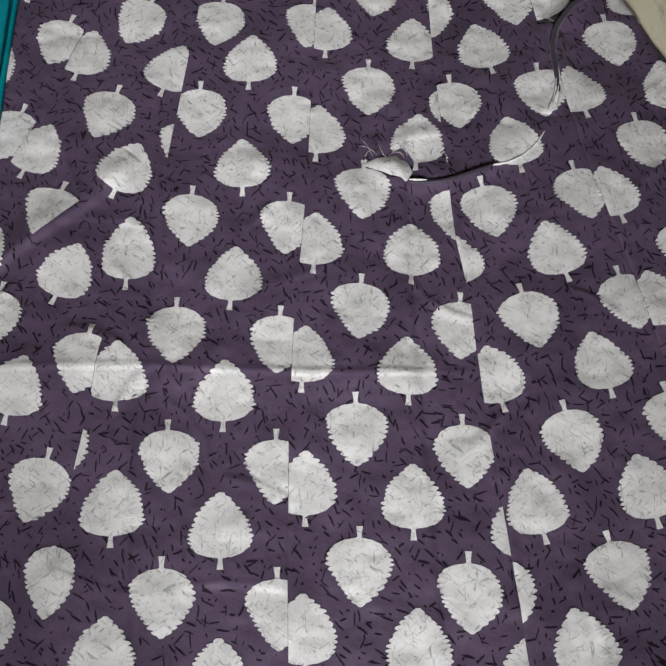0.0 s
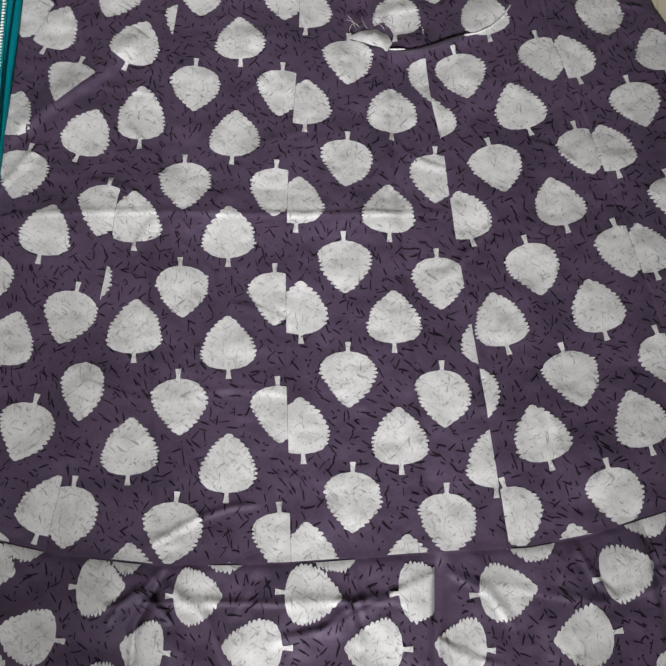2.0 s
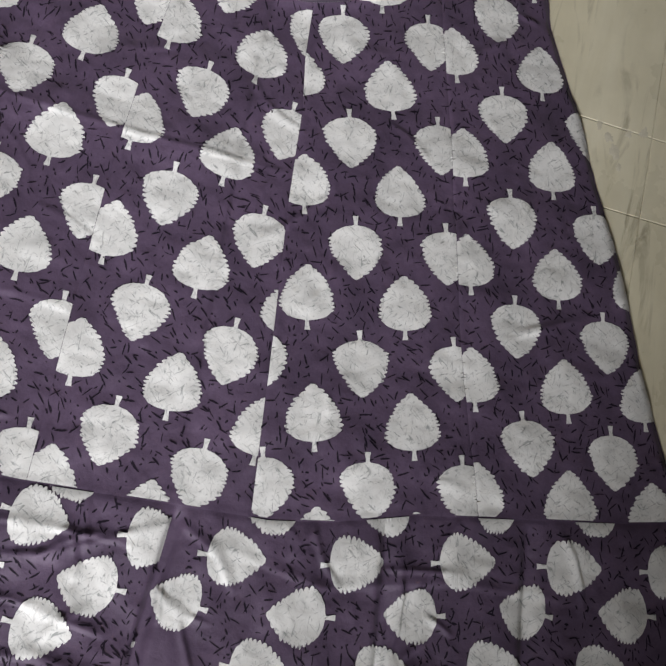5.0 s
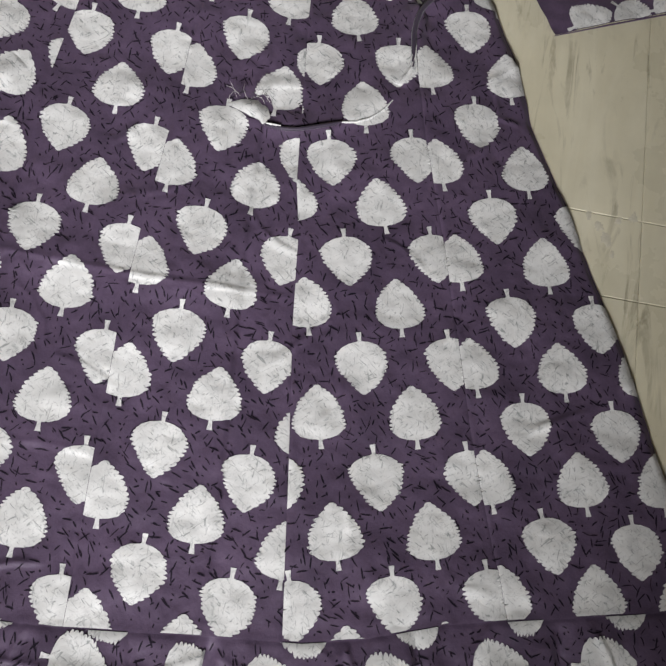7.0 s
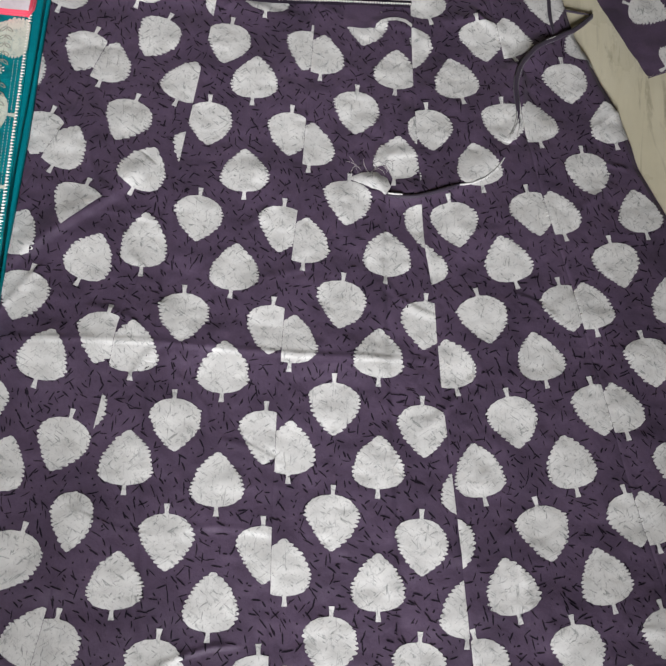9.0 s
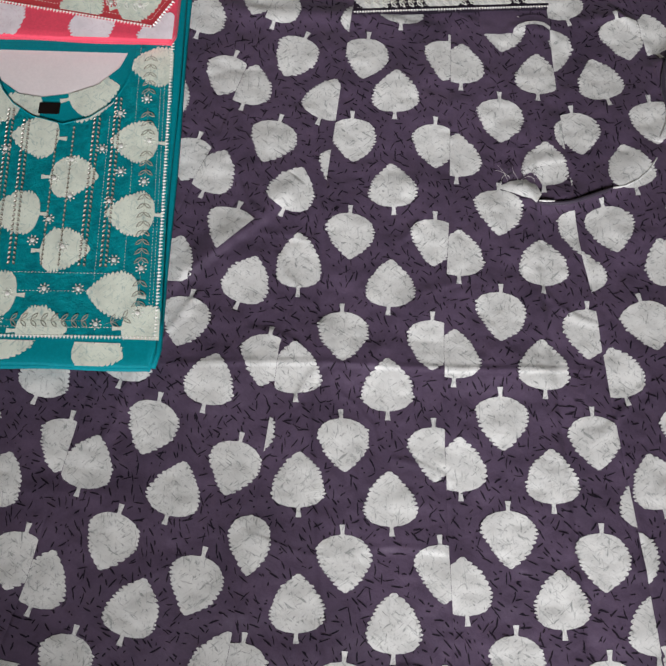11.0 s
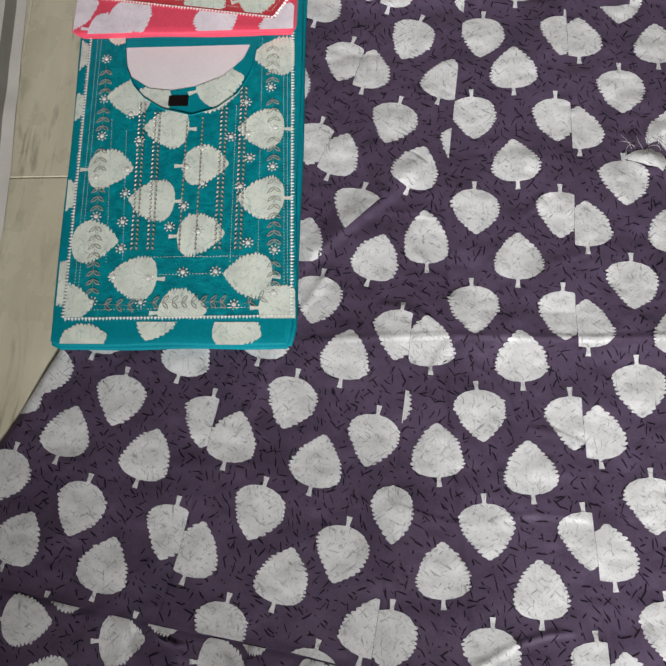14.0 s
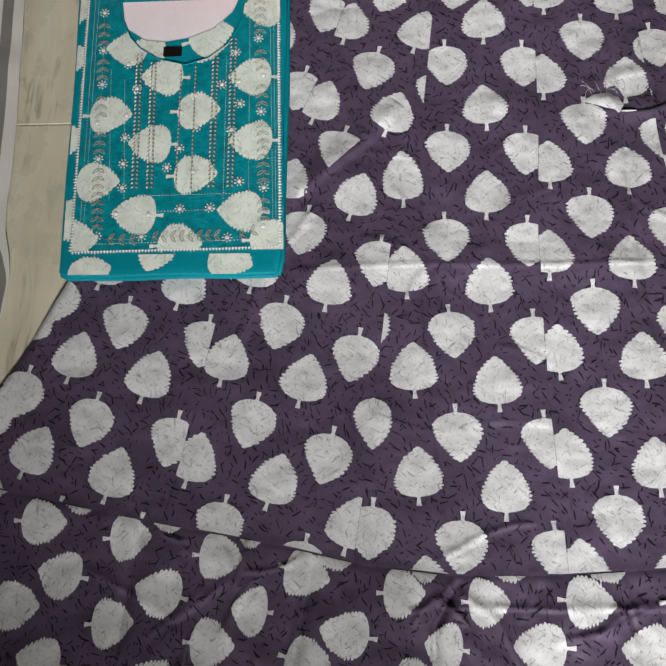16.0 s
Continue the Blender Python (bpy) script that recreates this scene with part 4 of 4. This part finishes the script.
def slab(name, corners, z0, z1, material, parent, label="", round_off=0.005, wave=0.0012):
    """A folded layer of cloth: four corners, rounded sides, slightly wavy rim."""
    n = 26
    rim = []
    for k in range(4):
        (ax, ay), (bx, by) = corners[k], corners[(k + 1) % 4]
        ln = math.hypot(bx - ax, by - ay)
        nx, ny = (by - ay) / ln, -(bx - ax) / ln
        for j in range(n):
            t = j / n
            w = wave * math.sin(t * 11 + k * 2 + z0 * 900) * math.sin(t * math.pi)
            r = 0.007 * (max(0, 1 - t / 0.05) ** 2 + max(0, 1 - (1 - t) / 0.05) ** 2)
            rim.append((ax + (bx - ax) * t + nx * (w - r), ay + (by - ay) * t + ny * (w - r)))
    cx, cy = sum(p[0] for p in rim) / len(rim), sum(p[1] for p in rim) / len(rim)
    levels = [(0.0, -0.6), (0.12, -0.2), (0.5, 0.0), (0.88, -0.2), (1.0, -0.65), (1.0, -3.0)]
    verts, faces = [], []
    for h, inset in levels:
        for x, y in rim:
            d = math.hypot(x - cx, y - cy)
            s = 1 + inset * round_off / d
            verts.append((cx + (x - cx) * s, cy + (y - cy) * s, z0 + (z1 - z0) * h))
    m = len(rim)
    for a in range(len(levels) - 1):
        for k in range(m):
            faces.append((a * m + k, a * m + (k + 1) % m, (a + 1) * m + (k + 1) % m, (a + 1) * m + k))
    faces.append(tuple(range((len(levels) - 1) * m, len(levels) * m)))
    faces.append(tuple(reversed(range(m))))
    return mesh_ob(name, verts, faces, material, parent, label)


def flat_at(z):
    return lambda x, y: np.full(np.shape(x), z)


# ---- the folded teal tunic that lies on the dress ----
TUNIC = thing("tunic", "folded teal tunic with pale leaf print and silver embroidery", "tunic", (-0.61, 0.58, 0.004))
Z1 = 0.028
for k, (dx, dy, z0, z1) in enumerate(((0.004, 0.004, 0.001, 0.0125), (-0.001, -0.003, 0.012, 0.0205), (0.0, 0.0, 0.020, Z1))):
    slab("folded_layer", [(-0.772 + dx, 0.297 + dy), (-0.428 + dx, 0.301 + dy), (-0.438 + dx, 1.0), (-0.800 + dx, 1.0)], z0, z1, TEAL, TUNIC)
TOP_LAYER = TUNIC.children[2]

NECK = curve((-0.7165, 0.86), (-0.716, 0.792), (-0.709, 0.750), (-0.694, 0.718), (-0.676, 0.697), (-0.645, 0.676), (-0.598, 0.664), (-0.56, 0.676), (-0.529, 0.702), (-0.513, 0.735), (-0.506, 0.765), (-0.504, 0.80), (-0.5035, 0.86))
YOKE_L = curve((0.335, -0.755), (0.86, -0.776))
YOKE_R = curve((0.335, -0.4235), (0.86, -0.449))
LINING_EDGE = curve((-0.716, 0.772), (-0.70, 0.735), (-0.67, 0.714), (-0.635, 0.709), (-0.595, 0.716), (-0.555, 0.733), (-0.525, 0.764), (-0.512, 0.80))


def neck_top(x):
    return np.where((x > -0.7165) & (x < -0.5035), np.clip(NECK(x), 0, 0.86), 0.86)


def teal_yoke(z):
    rim = [(-0.755, 0.336), (-0.66, 0.337), (-0.55, 0.340), (-0.4235, 0.343), (-0.432, 0.52), (-0.449, 0.86), (-0.5035, 0.86)]
    rim += [(x, float(min(NECK(x), 0.86))) for x in np.linspace(-0.504, -0.716, 70)] + [(-0.7165, 0.86), (-0.776, 0.86), (-0.764, 0.56)]
    n = len(rim)
    verts = [(x, y, z) for x, y in rim] + [(x, y, z - 0.002) for x, y in rim]
    faces = [tuple(range(n))] + [(k, k + n, (k + 1) % n + n, (k + 1) % n) for k in range(n)]
    return mesh_ob("yoke", verts, faces, TEAL_QUILT, TUNIC, "quilted teal yoke with silver trim", False)


ZY = 0.0308
TYOKE = teal_yoke(ZY)


def strip(name, xs, low, high, z, material, parent, label="", n=6):
    v = np.linspace(0, 1, n)[:, None]
    x = xs[None, :] + 0 * v
    y = low(xs)[None, :] * (1 - v) + high(xs)[None, :] * v
    return mesh_ob(name, np.stack([x.ravel(), y.ravel(), (x * 0 + z).ravel()], 1), grid_faces(n, len(xs)), material, parent, label)


xs = np.linspace(-0.7155, -0.5045, 60)
xw = np.linspace(-0.735, -0.485, 80)
FACING = strip("neck_facing", xw, lambda x: np.clip(NECK(x), 0, 0.80) - 0.02, lambda x: np.where((x > -0.7165) & (x < -0.5035), np.maximum(LINING_EDGE(x), np.clip(NECK(x), 0, 0.80)), 0.80), 0.0294, TEAL, TUNIC, "teal facing inside the neck opening")
strip("back_neck", xs, lambda x: 0 * x + 0.789, lambda x: 0 * x + 0.86, 0.0298, TEAL, TUNIC)
strip("lining", xs, lambda x: LINING_EDGE(x) - 0.01, lambda x: 0 * x + 0.80, 0.0287, LINING, TUNIC, "greyish white inside of the back")
bm = bmesh.new()
box(bm, (-0.637, 0.681, 0.0294), (-0.606, 0.6995, 0.0304))
part("neck_label", bm, LABEL, TUNIC, "small black woven label", False)
v, f = tube([(-0.7165, 0.80, ZY)] + [(x, float(NECK(x)), ZY) for x in np.linspace(-0.716, -0.5045, 60)], 0.0012, 6)
mesh_ob("neck_piping", v, f, TEAL, TUNIC)


def in_yoke(x, y):
    lo, hi = YOKE_L(y) + 0.001, YOKE_R(y) - 0.001
    top = neck_top(x) - 0.001
    inside = (x > lo) & (x < hi) & (y > 0.338) & (y < top)
    return np.clip(x, lo, hi), np.clip(y, 0.338, top), inside


def off_yoke(x, y):
    lo, hi = -0.768 - 0.04 * (y - 0.297), YOKE_L(y) - 0.0025
    inside = (x > lo) & (x < hi)
    return np.clip(x, lo, hi), y, inside


def flap_only(x, y):
    inside = (y > 0.300) & (y < 0.333)
    return x, np.clip(y, 0.300, 0.333), inside


def on_facing(x, y):
    lo, hi = NECK(x), np.maximum(LINING_EDGE(x), NECK(x)) - 0.0005
    inside = (y > lo) & (y < hi) & (x > -0.714) & (x < -0.506)
    return np.clip(x, -0.714, -0.506), np.clip(y, lo, hi), inside


# middle of each leaf and the way it points
for cx, cy, way in ((-0.700, 0.697, -1), (-0.712, 0.572, 1), (-0.722, 0.453, 1), (-0.663, 0.397, -1), (-0.637, 0.640, -1), (-0.648, 0.519, -1), (-0.568, 0.577, 1),
                    (-0.566, 0.463, 1), (-0.492, 0.636, -1), (-0.486, 0.521, -1), (-0.497, 0.400, -1), (-0.478, 0.765, -1), (-0.583, 0.345, 1), (-0.748, 0.352, 1),
                    (-0.440, 0.352, 1), (-0.712, 0.825, 1), (-0.56, 0.700, 1)):
    seed += 1
    leaf_print(TYOKE, (cx - 0.049 * way, cy), (way, 0.04), flat_at(ZY + 0.0003), in_yoke, TEAL_WHITE, way > 0, 0.082, seed=seed)
for cx, cy, way in ((-0.795, 0.775, 1), (-0.792, 0.680, 1), (-0.785, 0.527, 1), (-0.775, 0.389, -1)):
    seed += 1
    leaf_print(TOP_LAYER, (cx - 0.049 * way, cy), (way, 0.1), flat_at(Z1 + 0.0002), off_yoke, TEAL_WHITE, False, 0.082, seed=seed)
for cx, cy, ax, ay in ((-0.625, 0.335, -0.3, -1), (-0.500, 0.322, 1, -0.35), (-0.715, 0.302, 1, 0.5)):
    seed += 1
    leaf_print(TOP_LAYER, (cx - 0.049 * ax, cy - 0.049 * ay), (ax, ay), flat_at(Z1 + 0.0002), flap_only, TEAL_WHITE, True, 0.082, seed=seed)
for cx, cy, way in ((-0.672, 0.690, -1), (-0.558, 0.722, 1)):
    seed += 1
    leaf_print(FACING, (cx - 0.049 * way, cy - 0.02), (way, 0.35), flat_at(0.0296), on_facing, TEAL_WHITE, True, 0.09, seed=seed)

trim_path = [(-0.774, 0.85), (-0.755, 0.337), (-0.425, 0.343), (-0.447, 0.85)]
joined("zigzag_trim", zigzag(trim_path[:2], ZY + 0.0004), SILVER, TYOKE, "silver zigzag trim", False)
joined("zigzag_trim", zigzag(trim_path[1:3], ZY + 0.0004), SILVER, TYOKE, "", False)
joined("zigzag_trim", zigzag([(x - 0.006, y) for x, y in trim_path[2:]], ZY + 0.0004), SILVER, TYOKE, "", False)
for path in ([(-0.757, 0.84), (-0.738, 0.349), (-0.441, 0.355), (-0.466, 0.84)], [(-0.722, 0.66), (-0.703, 0.42)], [(-0.697, 0.64), (-0.679, 0.42)],
             [(-0.530, 0.68), (-0.522, 0.42)], [(-0.497, 0.80), (-0.482, 0.42)], [(-0.640, 0.430), (-0.482, 0.432)], [(-0.763, 0.84), (-0.744, 0.345)], [(-0.460, 0.84), (-0.436, 0.352)], [(-0.668, 0.402), (-0.48, 0.406)]):
    joined("stitch_line", stitches(path, ZY + 0.0006), THREAD, TYOKE, "", False)
# beaded lines between neck and lower border
for top_x, low_x, double in ((-0.676, -0.664, True), (-0.651, -0.640, True), (-0.604, -0.598, False), (-0.580, -0.574, False), (-0.548, -0.542, True), (-0.520, -0.512, True)):
    y0, y1 = float(NECK(top_x)) - 0.012, 0.437
    n = int((y0 - y1) / 0.0072)
    pieces, settings = [], []
    for k in range(n):
        t = k / n
        x, y = top_x + (low_x - top_x) * t, y0 + (y1 - y0) * t
        for side in ((-1, 1) if double else (0,)):
            pieces.append(octa((x + side * 0.0036, y, ZY + 0.0013), 0.0027, 0.0015, 0.0018, 1.57 + side * 0.7))
            settings.append(octa((x + side * 0.0036 + 0.0003, y - 0.0012, ZY + 0.0012), 0.0034, 0.0019, 0.0005, 1.57 + side * 0.7))
    joined("bead_chain", pieces, BEAD, TYOKE, "", False)
    joined("bead_setting", settings, BRONZE, TYOKE, "dark bronze thread round the beads", False)
for fx, fy in ((-0.598, 0.575), (-0.597, 0.511), (-0.577, 0.606), (-0.615, 0.478), (-0.675, 0.621), (-0.687, 0.532), (-0.686, 0.486), (-0.727, 0.495), (-0.684, 0.444),
               (-0.589, 0.407), (-0.542, 0.408), (-0.498, 0.452), (-0.515, 0.684), (-0.504, 0.589), (-0.479, 0.710), (-0.469, 0.574), (-0.459, 0.441), (-0.457, 0.376),
               (-0.646, 0.361), (-0.717, 0.362), (-0.734, 0.630), (-0.693, 0.667), (-0.743, 0.768), (-0.738, 0.695), (-0.688, 0.572), (-0.735, 0.560), (-0.572, 0.548),
               (-0.515, 0.542), (-0.508, 0.630), (-0.468, 0.640), (-0.638, 0.398), (-0.690, 0.400), (-0.512, 0.358), (-0.572, 0.470), (-0.535, 0.625)):
    flower(TYOKE, fx, fy, ZY + 0.0006, 0.92)
for path in ([(-0.742, 0.755), (-0.738, 0.705)], [(-0.737, 0.685), (-0.735, 0.64)], [(-0.734, 0.615), (-0.730, 0.57)], [(-0.729, 0.55), (-0.727, 0.505)], [(-0.726, 0.485), (-0.718, 0.375)],
             [(-0.706, 0.358), (-0.655, 0.356)], [(-0.635, 0.36), (-0.525, 0.362)], [(-0.50, 0.358), (-0.468, 0.37)], [(-0.480, 0.79), (-0.477, 0.72)], [(-0.476, 0.695), (-0.471, 0.65)],
             [(-0.470, 0.63), (-0.468, 0.585)], [(-0.466, 0.56), (-0.460, 0.45)], [(-0.459, 0.43), (-0.457, 0.385)]):
    joined("vine", vine(path, ZY + 0.0006), GREYTHREAD, TYOKE)

# ---- the folded pink tunic on top of it ----
PINK_T = thing("tunic", "folded bright pink tunic with white leaf print, on the teal one", "tunic", (-0.62, 1.0, Z1))
for k, (dy, z0, z1) in enumerate(((0.004, 0.0285, 0.038), (0.0, 0.0375, 0.048))):
    slab("folded_layer", [(-0.800, 0.803 + dy), (-0.444, 0.799 + dy), (-0.44, 1.2), (-0.795, 1.2)], z0, z1, PINK, PINK_T)
PTOP = PINK_T.children[1]
verts = [(-0.775, 0.872, 0.0506), (-0.478, 0.824, 0.0506), (-0.452, 0.87, 0.0506), (-0.455, 1.17, 0.0506), (-0.785, 1.17, 0.0506)]
PYOKE = mesh_ob("yoke", verts + [(x, y, 0.048) for x, y, _ in verts], [(0, 1, 2, 3, 4)] + [(k, k + 5, (k + 1) % 5 + 5, (k + 1) % 5) for k in range(5)], RED_YOKE, PINK_T,
                "red quilted yoke with silver trim", False)
joined("zigzag_trim", zigzag([(-0.775, 0.871), (-0.478, 0.823), (-0.451, 0.87)], 0.051), SILVER, PYOKE, "", False)
joined("stitch_line", stitches([(-0.770, 0.882), (-0.481, 0.834), (-0.46, 0.872)], 0.0509), THREAD, PYOKE, "", False)
joined("vine", vine([(-0.75, 0.90), (-0.60, 0.875), (-0.49, 0.856)], 0.0509), THREAD, PYOKE)
for fx, fy in ((-0.545, 0.862), (-0.50, 0.858), (-0.62, 0.884), (-0.69, 0.896)):
    flower(PYOKE, fx, fy, 0.0509, 0.9)


def pink_front(x, y):
    edge = np.where(x < -0.478, 0.872 - (x + 0.775) * 0.1616, 0.824 + (x + 0.478) * 1.7) - 0.003
    inside = (y > 0.802) & (y < edge) & (x > -0.797) & (x < -0.447)
    return np.clip(x, -0.797, -0.447), np.clip(y, 0.802, edge), inside


def pink_yoke(x, y):
    edge = np.where(x < -0.478, 0.872 - (x + 0.775) * 0.1616, 0.824 + (x + 0.478) * 1.7) + 0.002
    inside = (y > edge) & (x > -0.78) & (x < -0.455)
    return np.clip(x, -0.78, -0.455), np.maximum(y, edge), inside


for cx, cy, ax, ay in ((-0.703, 0.836, 0.5, -0.8), (-0.568, 0.812, 0.2, -1), (-0.462, 0.818, 0.3, 1), (-0.735, 0.806, 1, -0.15), (-0.79, 0.85, 1, 0.4)):
    seed += 1
    leaf_print(PTOP, (cx - 0.049 * ax, cy - 0.049 * ay), (ax, ay), flat_at(0.0482), pink_front, PINK_WHITE, False, 0.084, seed=seed)
for cx, cy, ax, ay in ((-0.585, 0.868, 0.2, 1), (-0.497, 0.865, 1, 0.3), (-0.66, 0.93, 1, 0)):
    seed += 1
    leaf_print(PYOKE, (cx - 0.049 * ax, cy - 0.049 * ay), (ax, ay), flat_at(0.0508), pink_yoke, TEAL_WHITE, False, 0.082, seed=seed)

# ---- yoke of the dress, only its lower edge is ever near ----
verts = [(-0.178, 0.889, 0.0145), (0.126, 0.910, 0.0145), (0.118, 1.27, 0.0145), (-0.172, 1.27, 0.0145)]
DYOKE = mesh_ob("yoke", verts + [(x, y, 0.002) for x, y, _ in verts], [(0, 1, 2, 3)] + [(k, k + 4, (k + 1) % 4 + 4, (k + 1) % 4) for k in range(4)], INK, DRESS,
                "dark quilted yoke with silver embroidery and trim", False)
joined("zigzag_trim", zigzag([(-0.178, 0.888), (0.126, 0.909)], 0.0148, 0.0042, 0.0034), SILVER, DYOKE, "", False)
for up in (0.007, 0.034):
    joined("stitch_line", stitches([(-0.174, 0.889 + up), (0.124, 0.910 + up)], 0.0149), THREAD, DYOKE, "", False)
for up, material in ((0.014, THREAD), (0.022, GREYTHREAD), (0.044, THREAD), (0.056, GREYTHREAD)):
    joined("vine", vine([(-0.168, 0.889 + up), (0.118, 0.910 + up)], 0.0149), material, DYOKE)
for cx in (-0.155, -0.045, 0.03, 0.115):
    seed += 1
    leaf_print(DYOKE, (cx, 0.965), (0.1, -1), flat_at(0.0147), lambda x, y: (x, np.maximum(y, 0.893 + 0.069 * (x + 0.178)), y > 0.893 + 0.069 * (x + 0.178)), WHITE, True, seed=seed)

# ---- the striped sheet on the floor beside the pile ----
SHEET_EDGE = curve((1.5, -0.96), (0.95, -0.915), (0.876, -0.910), (0.588, -0.891), (0.50, -0.887), (0.45, -0.889), (0.39, -0.884), (0.345, -0.872), (0.316, -0.868), (0.25, -0.872), (0.204, -0.880), (0.1, -0.905), (-0.3, -1.05))
SHEET = thing("floor_sheet", "white cotton sheet with a grey stripe along its border", "sheet", (-1.1, 0.6, -0.010))
SHEET_WHITE = cloth("white_sheet_cotton", (0.56, 0.54, 0.47), (0.62, 0.60, 0.53), fine=0.1)
SHEET_GREY = cloth("grey_stripe_cotton", (0.17, 0.16, 0.13), (0.21, 0.20, 0.17), fine=0.1)
BORDER = curve((1.5, 0.018), (0.9, 0.016), (0.5, 0.022), (0.40, 0.020), (0.30, 0.003), (-0.3, 0.003))


def sheet_band(name, a, b, material, n):
    y = np.linspace(-0.3, 1.5, 360)[:, None]
    u = np.linspace(0, 1, n)[None, :]
    x0, x1 = a(y), b(y)
    x = x0 + (x1 - x0) * u
    z = -0.009 + 0.004 * vnoise(x, y, 0.05, 1) + 0.003 * np.clip((SHEET_EDGE(y) - x) / 0.02, 0, 1)
    mesh_ob(name, np.stack([x.ravel(), (y + 0 * u).ravel(), z.ravel()], 1), grid_faces(360, n), material, SHEET)


sheet_band("border", SHEET_EDGE, lambda y: SHEET_EDGE(y) - BORDER(y), SHEET_WHITE, 8)
sheet_band("stripe", lambda y: SHEET_EDGE(y) - BORDER(y), lambda y: SHEET_EDGE(y) - BORDER(y) - 0.02, SHEET_GREY, 8)
sheet_band("middle", lambda y: SHEET_EDGE(y) - BORDER(y) - 0.02, lambda y: 0 * y - 1.5, SHEET_WHITE, 30)
